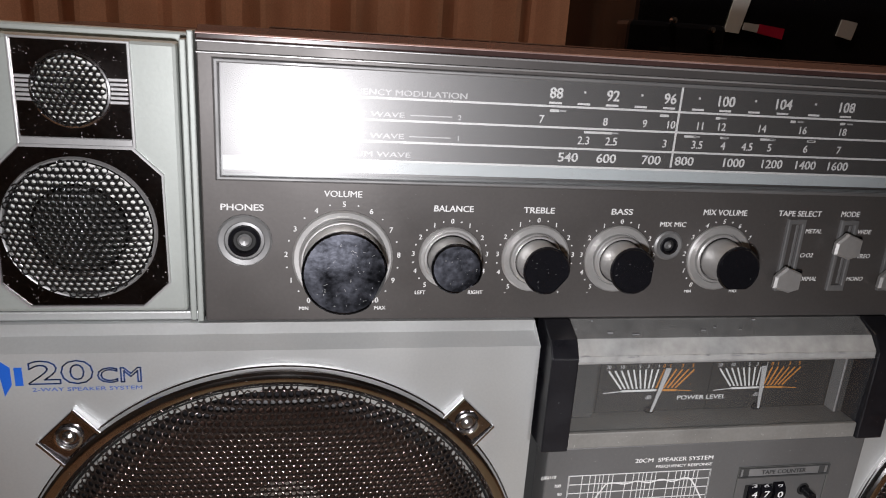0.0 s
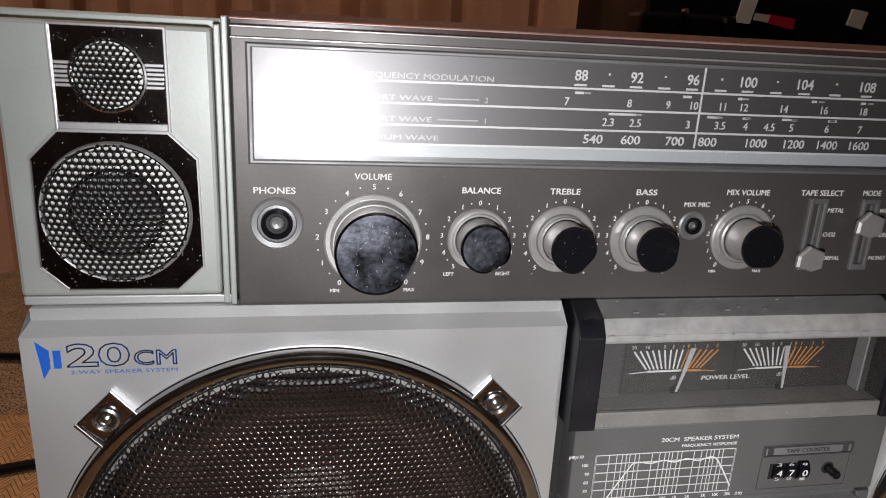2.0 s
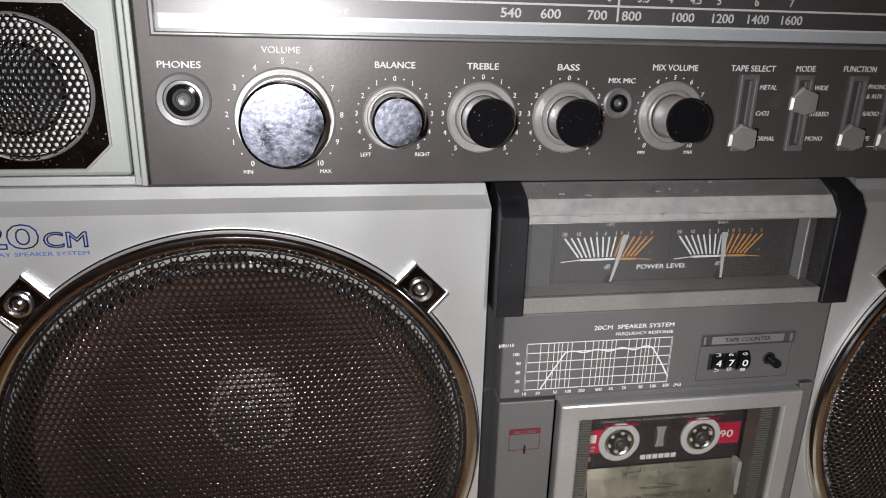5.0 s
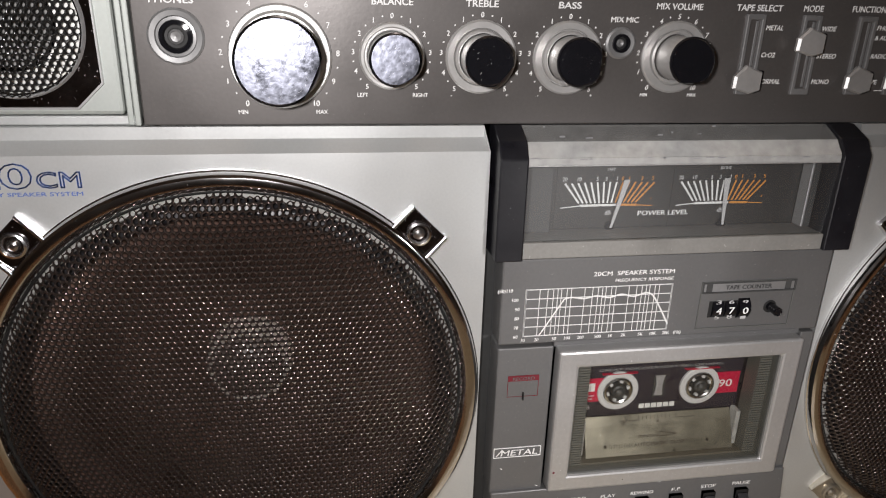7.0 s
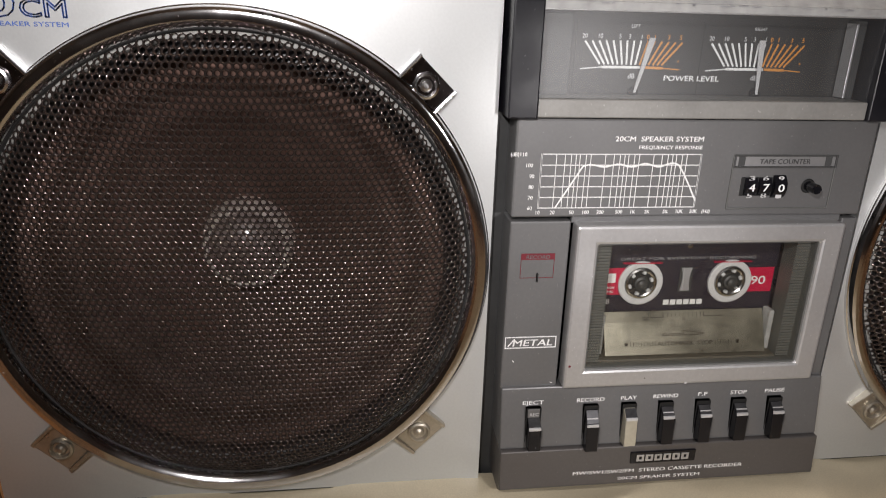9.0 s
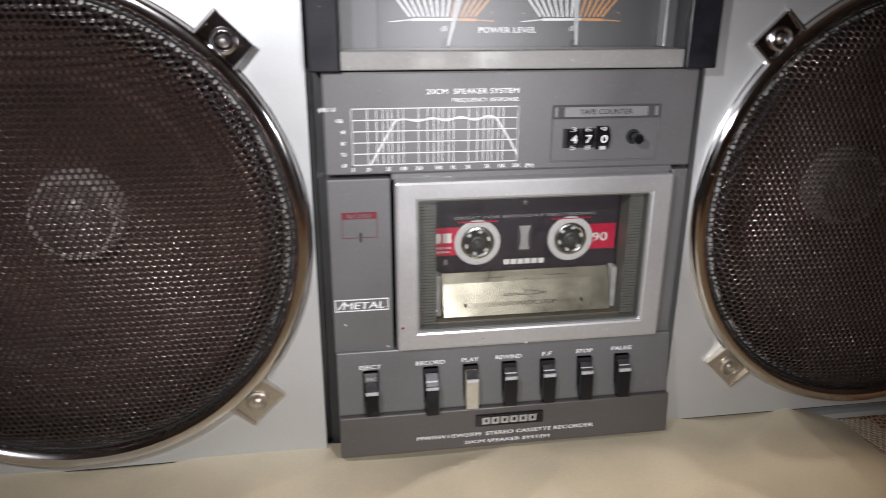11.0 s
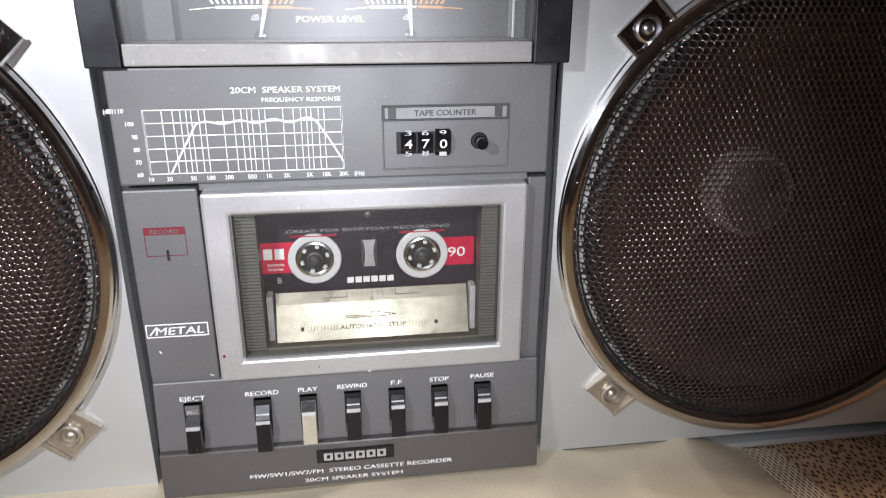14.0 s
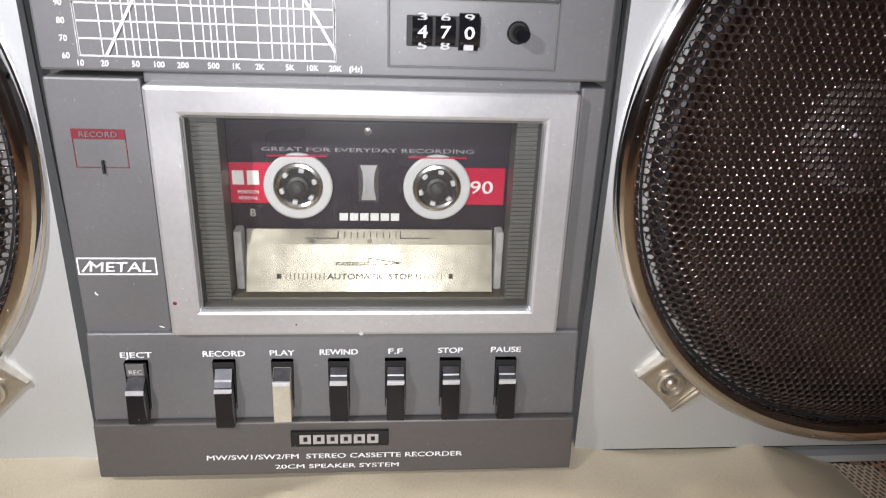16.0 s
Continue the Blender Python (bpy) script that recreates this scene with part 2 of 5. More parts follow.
def prism(points, y0, y1, bevel=0.0):
    """A polygon of (x, z) drawn out from y0 to y1."""
    bm = bmesh.new()
    a = [bm.verts.new((x, y0, z)) for x, z in points]
    b = [bm.verts.new((x, y1, z)) for x, z in points]
    bm.faces.new(a)
    bm.faces.new(b)
    for i in range(len(a)):
        j = (i + 1) % len(a)
        bm.faces.new((a[i], a[j], b[j], b[i]))
    bmesh.ops.recalc_face_normals(bm, faces=bm.faces)
    return bevelled(bm, bevel)


def beam(points, x0, x1, bevel=0.0):
    """A polygon of (y, z) drawn out from x0 to x1."""
    bm = bmesh.new()
    a = [bm.verts.new((x0, y, z)) for y, z in points]
    b = [bm.verts.new((x1, y, z)) for y, z in points]
    bm.faces.new(a)
    bm.faces.new(b)
    for i in range(len(a)):
        j = (i + 1) % len(a)
        bm.faces.new((a[i], a[j], b[j], b[i]))
    bmesh.ops.recalc_face_normals(bm, faces=bm.faces)
    return bevelled(bm, bevel)


def window(x0, x1, z0, z1, i0, i1, k0, k1, y0, y1, bevel=0.0008):
    """A rectangular frame with an opening from i0 to i1 and k0 to k1."""
    bm = bmesh.new()
    def ring(a, b, c, d, y):
        return [bm.verts.new(p) for p in ((a, y, c), (b, y, c), (b, y, d), (a, y, d))]
    of, inf = ring(x0, x1, z0, z1, y0), ring(i0, i1, k0, k1, y0)
    ob_, inb = ring(x0, x1, z0, z1, y1), ring(i0, i1, k0, k1, y1)
    for i in range(4):
        j = (i + 1) % 4
        for q in ((of[i], of[j], inf[j], inf[i]), (ob_[i], ob_[j], inb[j], inb[i]), (of[i], of[j], ob_[j], ob_[i]), (inf[i], inf[j], inb[j], inb[i])):
            bm.faces.new(q)
    bmesh.ops.recalc_face_normals(bm, faces=bm.faces)
    return bevelled(bm, bevel)


def lathe(profile, cx, cz, seg=48, bm=None):
    """(radius, y) pairs turned round an axis along y through cx, cz; a radius of 0 closes the end."""
    bm = bm or bmesh.new()
    rings = []
    for r, y in profile:
        if r < 1e-6:
            rings.append([bm.verts.new((cx, y, cz))])
        else:
            rings.append([bm.verts.new((cx + r * math.cos(2 * math.pi * i / seg), y, cz + r * math.sin(2 * math.pi * i / seg))) for i in range(seg)])
    for a, b in zip(rings, rings[1:]):
        for i in range(seg):
            j = (i + 1) % seg
            if len(a) == 1:
                bm.faces.new((a[0], b[i], b[j]))
            elif len(b) == 1:
                bm.faces.new((a[i], a[j], b[0]))
            else:
                bm.faces.new((a[i], a[j], b[j], b[i]))
    return bm


def perforated(cx, cz, radius, pitch, hole, height, thick=0.0010, seg=12, bead=0.0002):
    """A sheet with a honeycomb of round holes; height(r) is how far it stands forward, bead how far it swells between three holes."""
    rows = int(radius / (pitch * 0.866)) + 2
    centres = []
    for r in range(-rows, rows + 1):
        for c in range(-rows, rows + 1):
            x, z = (c + 0.5 * (r % 2)) * pitch, r * pitch * 0.866
            if math.hypot(x, z) < radius - pitch * 0.4:
                centres.append((x, z))
    cen = np.array(centres)
    ang = np.arange(seg) * 2 * np.pi / seg + np.pi / 6
    far = np.where(np.arange(seg) % 2 == 0, pitch / 2 / math.cos(math.pi / 6), pitch / 2)
    out = np.stack([far * np.cos(ang), far * np.sin(ang)], 1)
    inn = np.stack([hole * np.cos(ang), hole * np.sin(ang)], 1)
    lip = inn * (1 + 0.00030 / hole)
    o, h, e = cen[:, None] + out[None], cen[:, None] + inn[None], cen[:, None] + lip[None]
    yo, yh, ye = (height(np.hypot(q[..., 0], q[..., 1])) for q in (o, h, e))
    yo = yo - np.where(np.arange(seg) % 2 == 0, bead, 0.0)[None]
    block = np.concatenate([np.stack([cx + o[..., 0], yo, cz + o[..., 1]], -1), np.stack([cx + e[..., 0], ye, cz + e[..., 1]], -1),
                            np.stack([cx + h[..., 0], yh + 0.00026, cz + h[..., 1]], -1), np.stack([cx + h[..., 0], yh + thick, cz + h[..., 1]], -1)], 1)
    verts = block.reshape(-1, 3)
    i = np.arange(seg)
    j = (i + 1) % seg
    quads = np.concatenate([np.stack([i, j, seg + j, seg + i], 1), np.stack([seg + i, seg + j, 2 * seg + j, 2 * seg + i], 1), np.stack([2 * seg + i, 2 * seg + j, 3 * seg + j, 3 * seg + i], 1)])
    faces = (quads[None] + (np.arange(len(cen)) * 4 * seg)[:, None, None]).reshape(-1, 4)
    me = bpy.data.meshes.new("grille")
    me.from_pydata(verts.tolist(), [], faces.tolist())
    return me


def word(text, x, z, tall, y, parent, material=None, wide=0.0, side="c", lean=0.0, bold=0.0, name="lettering"):
    """Printed words: cap height, place of the middle (or l, the start), and width, in metres."""
    cu = bpy.data.curves.new("text", "FONT")
    cu.body, cu.size, cu.shear, cu.offset, cu.resolution_u = text, 1.0, lean, 0.0 if "M" in text else bold, 3
    tmp = bpy.data.objects.new("text", cu)
    me = bpy.data.meshes.new_from_object(tmp)
    bpy.data.objects.remove(tmp)
    bpy.data.curves.remove(cu)
    co = np.empty(len(me.vertices) * 3)
    me.vertices.foreach_get("co", co)
    co = co.reshape(-1, 3)
    lo, hi = co.min(0), co.max(0)
    k = tall / 0.73
    kx = wide / (hi[0] - lo[0]) if wide else k * 0.95
    x0 = x - kx * (hi[0] - lo[0]) / 2 if side == "c" else x
    res = np.stack([x0 + (co[:, 0] - lo[0]) * kx, np.full(len(co), y), z - tall / 2 + co[:, 1] * k], 1)
    # a second, shifted coat of ink thickens the strokes
    faces = [list(p.vertices) for p in me.polygons]
    bpy.data.meshes.remove(me)
    w, n = min(0.00016, tall * 0.06), len(res)
    ink = np.concatenate([res + (-w / 2, 0, -w / 3), res + (w / 2, -0.00005, w / 3)])
    me = bpy.data.meshes.new(name)
    me.from_pydata(ink.tolist(), [], faces + [[i + n for i in f] for f in faces])
    me.update()
    return part(name, me, material or WHITE, parent)


def stroke(points, w, y, bm=None):
    """A printed line of width w through (x, z) points."""
    bm = bm or bmesh.new()
    for (x0, z0), (x1, z1) in zip(points, points[1:]):
        d = Vector((x1 - x0, z1 - z0))
        n = Vector((-d.y, d.x)).normalized() * w / 2
        e = d.normalized() * w * 0.3
        q = [(x0 - e.x + n.x, z0 - e.y + n.y), (x1 + e.x + n.x, z1 + e.y + n.y), (x1 + e.x - n.x, z1 + e.y - n.y), (x0 - e.x - n.x, z0 - e.y - n.y)]
        bm.faces.new([bm.verts.new((a, y, b)) for a, b in q])
    return bm


def tube(points, r, seg=10):
    """A round cable through points."""
    bm = bmesh.new()
    rings = []
    pts = [Vector(p) for p in points]
    for i, p in enumerate(pts):
        d = (pts[min(i + 1, len(pts) - 1)] - pts[max(i - 1, 0)]).normalized()
        a = d.cross(Vector((0, 0, 1))).normalized()
        b = a.cross(d)
        rings.append([bm.verts.new(p + r * (math.cos(t) * a + math.sin(t) * b)) for t in (2 * math.pi * k / seg for k in range(seg))])
    for a, b in zip(rings, rings[1:]):
        for i in range(seg):
            bm.faces.new((a[i], a[(i + 1) % seg], b[(i + 1) % seg], b[i]))
    bm.faces.new(rings[0])
    bm.faces.new(rings[-1])
    return bm


# ---- the radio: case and faces ----
MID, LEFT, RIGHT = -0.0075, -0.3002, 0.2852
TABLE = 0.0455
U = 0.006  # the front of the upper panel
D = -0.007  # the front of the tape deck
radio = thing("boombox", (MID, 0.07, TABLE), "large silver and gunmetal stereo boombox with two mesh-covered woofers", "boombox")

part("case", box(LEFT + 0.003, RIGHT - 0.003, 0.066, 0.150, 0.0535, 0.3885, 0.004), CASE, radio, "glossy black-brown plastic case")
part("case_shell", window(LEFT + 0.003, RIGHT - 0.003, 0.0535, 0.3885, LEFT + 0.006, RIGHT - 0.006, 0.0565, 0.3855, 0.0215, 0.0665, 0.0005), CASE, radio, "front half of the black-brown case")
for x in (LEFT + 0.06, RIGHT - 0.06):
    for y in (0.06, 0.12):
        part("foot", box(x - 0.012, x + 0.012, y - 0.012, y + 0.012, TABLE, 0.054, 0.002), MATT, radio, "black rubber foot")


def baffle(cx, x0, x1):
    """A silver speaker front with a round hole, sloped along its top and bottom."""
    bm = bmesh.new()
    cz, r, seg = 0.1655, 0.097, 96
    z0, z1 = 0.0585, 0.2748
    angles = [2 * math.pi * i / seg for i in range(seg)]
    rim = [bm.verts.new((cx + r * math.cos(a), 0, cz + r * math.sin(a))) for a in angles]
    back = [bm.verts.new((cx + r * math.cos(a), 0.008, cz + r * math.sin(a))) for a in angles]
    corner = {min(range(seg), key=lambda i: abs((angles[i] - math.atan2(z - cz, x - cx) + math.pi) % (2 * math.pi) - math.pi)): (x, z) for x in (x0, x1) for z in (z0, z1)}
    outer = []
    for i, a in enumerate(angles):
        c, s = math.cos(a), math.sin(a)
        k = min(((x1 if c > 0 else x0) - cx) / c if abs(c) > 1e-6 else 9, ((z1 if s > 0 else z0) - cz) / s if abs(s) > 1e-6 else 9)
        outer.append(bm.verts.new((*((corner[i][0], 0, corner[i][1]) if i in corner else (cx + k * c, 0, cz + k * s)),)))
    for i in range(seg):
        j = (i + 1) % seg
        bm.faces.new((rim[i], rim[j], outer[j], outer[i]))
        bm.faces.new((rim[i], rim[j], back[j], back[i]))
    # sides, and the slopes above and below
    def wall(p):
        bm.faces.new([bm.verts.new(q) for q in p])
    wall([(x0, 0, z1), (x1, 0, z1), (x1 - 0.002, 0.0050, 0.2795), (x0 + 0.003, 0.0050, 0.2795)])
    wall([(x0 + 0.003, 0.0050, 0.2795), (x1 - 0.002, 0.0050, 0.2795), (x1 - 0.002, 0.0050, 0.2842), (x0 + 0.003, 0.0050, 0.2842)])
    wall([(x0 + 0.003, 0.0050, 0.2842), (x1 - 0.002, 0.0050, 0.2842), (x1 - 0.002, 0.012, 0.2842), (x0 + 0.003, 0.012, 0.2842)])
    wall([(x0, 0, z0), (x1, 0, z0), (x1, 0.0105, 0.0515), (x0, 0.0105, 0.0515)])
    wall([(x0, 0.0105, 0.0515), (x1, 0.0105, 0.0515), (x1, 0.0035, 0.0508), (x0, 0.0035, 0.0508)])
    wall([(x0, 0.0035, 0.0508), (x1, 0.0035, 0.0508), (x1, 0.0035, 0.0478), (x0, 0.0035, 0.0478)])
    wall([(x0, 0.0035, 0.0478), (x1, 0.0035, 0.0478), (x1, 0.013, 0.0478), (x0, 0.013, 0.0478)])
    for x, xi in ((x0, x0 + 0.003), (x1, x1 - 0.002)):
        wall([(x, 0, z0), (x, 0, z1), (xi, 0.0050, 0.2842), (xi, 0.013, 0.2842), (x, 0.013, 0.0478), (x, 0.0035, 0.0478), (x, 0.0035, 0.0508), (x, 0.0105, 0.0515)])
    bmesh.ops.remove_doubles(bm, verts=bm.verts, dist=1e-5)
    bmesh.ops.recalc_face_normals(bm, faces=bm.faces)
    edges = [e for e in bm.edges if len(e.link_faces) == 2 and e.calc_face_angle(0) > 0.4 and abs(e.verts[0].co.y) < 1e-4 and abs(e.verts[1].co.y) < 1e-4]
    edges = [e for e in edges if (e.verts[0].co - Vector((cx, 0, cz))).length > r + 0.001]
    bmesh.ops.bevel(bm, geom=edges, offset=0.0007, segments=2, affect="EDGES")
    return bm


RADIUS = 0.1036


def dome(r):
    """How far the woofer's grille stands forward."""
    q = np.clip((0.0950 - r) / 0.0165, 0, 1)
    return -0.0005 - 0.0088 * (1 - (1 - q) ** 2.3) - 0.0025 * (1 - np.clip(r / 0.085, 0, 1) ** 2)


def woofer(cx):
    cz = 0.1655
    ears = cx
    cx += 0.0010 if cx < 0 else -0.0018
    w = part("woofer_ring", lathe([(0.0953, -0.0012), (0.0958, -0.0026), (0.0968, -0.0040), (0.0982, -0.0050), (0.1002, -0.0053), (0.1014, -0.0050), (0.1024, -0.0042), (0.1030, -0.0028), (0.1031, -0.0018), (RADIUS, -0.0014), (RADIUS, 0.0005)], cx, cz, 160), MIRROR, radio, "chrome trim ring round the woofer", True)
    part("inner_ring", lathe([(0.0940, 0.002), (0.0944, -0.0010), (0.0950, -0.0014), (0.0955, -0.0010)], cx, cz, 128), MATT, w, "black inner ring", True)
    part("woofer_grille", perforated(cx, cz, 0.0955, 0.00272, 0.00096, dome), GRILLE, radio, "black perforated metal grille").data.shade_smooth()
    c = part("woofer_cone", lathe([(0.094, 0.005), (0.084, 0.0080), (0.076, 0.0120), (0.068, 0.0170), (0.050, 0.0280), (0.024, 0.0420), (0.0, 0.046)], cx, cz, 64), CONE, radio, "brown-black paper cone", True)
    part("gasket", lathe([(0.0918, 0.0030), (0.0895, -0.0012), (0.0870, -0.0020), (0.0858, -0.0012), (0.0850, 0.0050)], cx, cz, 64), CONEEDGE, c, "black rubber surround")
    part("gasket_lip", lathe([(0.0958, 0.0014), (0.0940, -0.0006), (0.0926, -0.0012), (0.0918, 0.0004), (0.0916, 0.0030)], cx, cz, 96), GASKET, c, "grey foam gasket")
    bowl = [(0.0222 * math.sin(radians(a)), 0.0225 + 0.0222 * (1 - math.cos(radians(a)))) for a in range(0, 49, 6)]
    d = part("dust_cap", lathe(bowl, cx, cz, 48), CAPDARK, c, "glossy grey-brown dust cap", True)
    part("cap_rim", lathe([(0.0164, 0.0302), (0.0174, 0.0296), (0.0188, 0.0308), (0.0200, 0.0345), (0.0208, 0.0440)], cx, cz, 48), DUST, d, "pale rim of the dust cap", True)
    for sx in (-1, 1):
        for sz in (-1, 1):
            x, z = ears + sx * 0.0763, cz - 0.0008 + sz * 0.0768
            a = math.atan2(sz, sx)
            turn = Matrix.Translation((x, 0, z)) @ Matrix.Rotation(-a, 4, "Y")
            # a squared ear: x runs outwards from the ring, z along it
            bm = box(-0.0105, 0.0065, -0.0022, 0.0008, -0.0088, 0.0088, 0.0004)
            bm.transform(turn)
            ear = part("mounting_ear", bm, DARKCHROME if sz > 0 else TARNISH, w, "squared chrome ear with a screw" if sz > 0 else "dull tarnished ear with a screw")
            for e in (-1, 1):
                bm = bmesh.new()
                z0, z1 = sorted((e * 0.0088, e * 0.0102))
                pts = [(-0.0080, -0.0044), (0.0068, -0.0028), (0.0068, 0.0008), (-0.0080, 0.0008)]
                lo = [bm.verts.new((p, q, z0)) for p, q in pts]
                hi = [bm.verts.new((p, q, z1)) for p, q in pts]
                bm.faces.new(lo), bm.faces.new(hi)
                for i in range(4):
                    j = (i + 1) % 4
                    bm.faces.new((lo[i], lo[j], hi[j], hi[i]))
                bmesh.ops.recalc_face_normals(bm, faces=bm.faces)
                bevelled(bm, 0.0003)
                bm.transform(turn)
                part("ear_rib", bm, CHROME if sz > 0 else TARNISH, w)
            part("screw_cup", lathe([(0.0052, -0.0021), (0.0050, -0.0036), (0.0042, -0.0040), (0.0036, -0.0030), (0.0033, -0.0012), (0, -0.0012)], x, z, 32), CHROME if sz > 0 else TARNISH, w, "", True)
            part("screw", lathe([(0, -0.0042), (0.0010, -0.0041), (0.0020, -0.0035), (0.0025, -0.0025), (0.0026, -0.0012)], x, z, 24), ALU if sz > 0 else TARNISH, w, "round steel screw head", True)


BAFFLE_L, BAFFLE_R = (LEFT, -0.0908), (0.0745, RIGHT)
WOOF_L, WOOF_R = -0.1960, 0.1810
for cx, (x0, x1) in ((WOOF_L, BAFFLE_L), (WOOF_R, BAFFLE_R)):
    part("speaker_baffle", baffle(cx, x0, x1), SILVER, radio, "silver painted speaker front")
    # Dark strip laid over the silver slope to paint the shade beneath it.
    part("lower_bevel_shade", beam([(-0.0002, 0.0582), (0.0098, 0.0518), (0.0105, 0.0520), (0.0010, 0.0584)], x0 + 0.0004, x1 - 0.0004), UNDERSHADE, radio, "dark grey-green strip painted as shade on the speaker front's lower bevel")
    woofer(cx)
badge = part("size_badge", prism([(-0.2950, 0.2732), (-0.2905, 0.2695), (-0.2905, 0.2625), (-0.2932, 0.2580)], -0.0002, 0.0004), BLUE, radio, "blue printed loudspeaker sign with outlined lettering")
part("size_badge_bar", box(-0.2893, -0.2866, -0.0002, 0.0004, 0.2622, 0.2695, 0), BLUE, badge)


def outlined(text, x, z, tall, wide, y, parent, w):
    """Letters drawn as an outline only."""
    ob = word(text, x, z, tall, y, parent, BLUELINE, wide, "l", bold=0.02)
    src, bm = bmesh.new(), bmesh.new()
    src.from_mesh(ob.data)
    bmesh.ops.remove_doubles(src, verts=src.verts, dist=1e-6)
    for e in src.edges:
        if len(e.link_faces) == 1:
            stroke([(v.co.x, v.co.z) for v in e.verts], w, y, bm)
    ob.data.clear_geometry()
    bm.to_mesh(ob.data)
    src.free(), bm.free()


outlined("20", -0.2845, 0.2676, 0.0092, 0.0218, -0.0002, badge, 0.0005)
outlined("CM", -0.2610, 0.2660, 0.0062, 0.0150, -0.0002, badge, 0.0005)
word("2-WAY SPEAKER SYSTEM", -0.2838, 0.2605, 0.0016, -0.0002, badge, BLUELINE, 0.0380, "l")

# small speakers in the pale pods at both ends of the top


def pod(sign):
    """The end pod with its tweeter and middle speaker; sign 1 for the one at the start of the dial."""
    def fx(x):
        return x if sign > 0 else 2 * MID - x
    def rng(a, b):
        return tuple(sorted((fx(a), fx(b))))
    x0, x1 = rng(LEFT + 0.0005, -0.2290)
    p = part("end_pod", box(x0, x1, U, 0.0164, 0.2885, 0.3862, 0.0015), POD, radio, "pale grey-green painted end pod")
    a, b = rng(LEFT + 0.0005, -0.2235)
    part("pod_shelf", box(a, b, U + 0.0015, 0.014, 0.2845, 0.2880, 0.0006), SILVER, p)
    part("pod_back_rim", box(a, b, 0.0165, 0.0215, 0.300, 0.3895, 0.001), POD, p)
    a, b = rng(-0.2285, -0.2262)
    part("pod_rib", box(a, b, U + 0.001, 0.014, 0.2845, 0.3875, 0.0005), POD, p)
    a, b = rng(-0.2257, -0.2235)
    part("pod_trim", box(a, b, U - 0.0005, 0.014, 0.2845, 0.3905, 0.0005), POD, p)
    # tweeter: a mirror plate with a ribbed band and a round mesh
    c, tz = fx(-0.2630), 0.3690
    a, b = rng(-0.2805, -0.2447)
    part("tweeter_surround", window(a - 0.001, b + 0.001, 0.3497, 0.3858, a, b, 0.3507, 0.3848, U - 0.0014, U + 0.001, 0.0003), TRIMSILVER, p)
    t = part("tweeter_plate", box(a, b, U - 0.0006, U + 0.002, 0.3507, 0.3848, 0), DARKCHROME, p, "dark mirror tweeter plate")
    part("tweeter_foot", box(a, b, U - 0.0012, U + 0.001, 0.3500, 0.3530, 0.0004), TRIMSILVER, t)
    for k in range(6):
        z = tz - 0.0042 + k * 0.0015
        for q in (rng(-0.2800, -0.2745), rng(-0.2515, -0.2452)):
            part("band_rib", box(q[0], q[1], U - 0.0013, U, z, z + 0.0011, 0.0002), TRIMSILVER, t)
    part("tweeter_ring", lathe([(0.0118, U - 0.0004), (0.0120, U - 0.0022), (0.0126, U - 0.0020), (0.0130, U - 0.0006)], c, tz, 64), CHROME, t, "", True)
    part("tweeter_backing", lathe([(0, U - 0.0009), (0.0035, U - 0.0010), (0.0112, U - 0.0008)], c, tz, 48), PALE, t, "pale diaphragm behind the mesh")
    part("tweeter_grille", perforated(c, tz, 0.0122, 0.0021, 0.00068, lambda r: U - 0.0026 - 0.0044 * (1 - np.clip(r / 0.012, 0, 1) ** 2), 0.0006, 12, 0.0001), MIDGRILLE, t).data.shade_smooth()
    # middle speaker in an eight-cornered mirror plate
    c, mz = fx(-0.2640), 0.3205
    pts = [(-0.2812, 0.3495), (-0.2908, 0.3398), (-0.2915, 0.3000), (-0.2828, 0.2915), (-0.2445, 0.2915), (-0.2352, 0.3005), (-0.2357, 0.3405), (-0.2450, 0.3495)]
    m = part("mid_speaker_plate", prism([(fx(x), z) for x, z in pts], U - 0.0008, U + 0.001, 0.0002), DARKCHROME, p, "dark mirror plate with cut corners")
    rim = bmesh.new()
    mx, mzz = sum(x for x, _ in pts) / 8, sum(z for _, z in pts) / 8
    big = [((x - mx) * 1.022 + mx, (z - mzz) * 1.022 + mzz) for x, z in pts]
    for i in range(8):
        j = (i + 1) % 8
        q = [pts[i], pts[j], big[j], big[i]]
        f = [rim.verts.new((fx(x), U - 0.0016, z)) for x, z in q]
        g = [rim.verts.new((fx(x), U + 0.001, z)) for x, z in q]
        rim.faces.new(f)
        for k in range(4):
            rim.faces.new((f[k], f[(k + 1) % 4], g[(k + 1) % 4], g[k]))
    part("mid_speaker_rim", rim, TRIMSILVER, m)
    part("mid_ring", lathe([(0.0247, U - 0.0006), (0.0249, U - 0.0022), (0.0254, U - 0.0025), (0.0260, U - 0.0010)], c, mz, 80), TRIMSILVER, m, "", True)
    part("mid_cone", lathe([(0.0240, U - 0.0009), (0.0175, U - 0.0011), (0.0165, U - 0.0012)], c, mz, 64), PALE, m, "pale surround")
    part("mid_dome", lathe([(0.0150, U - 0.0013), (0.0110, U - 0.0016), (0.0, U - 0.0020)], c, mz, 48), MIDDOME, m, "dark glossy dome", True)
    part("mid_grille", perforated(c, mz, 0.0254, 0.0025, 0.00084, lambda r: U - 0.0030 - 0.0050 * (1 - np.clip(r / 0.025, 0, 1) ** 2), 0.0006, 12, 0.0001), MIDGRILLE, m).data.shade_smooth()


pod(1)
pod(-1)

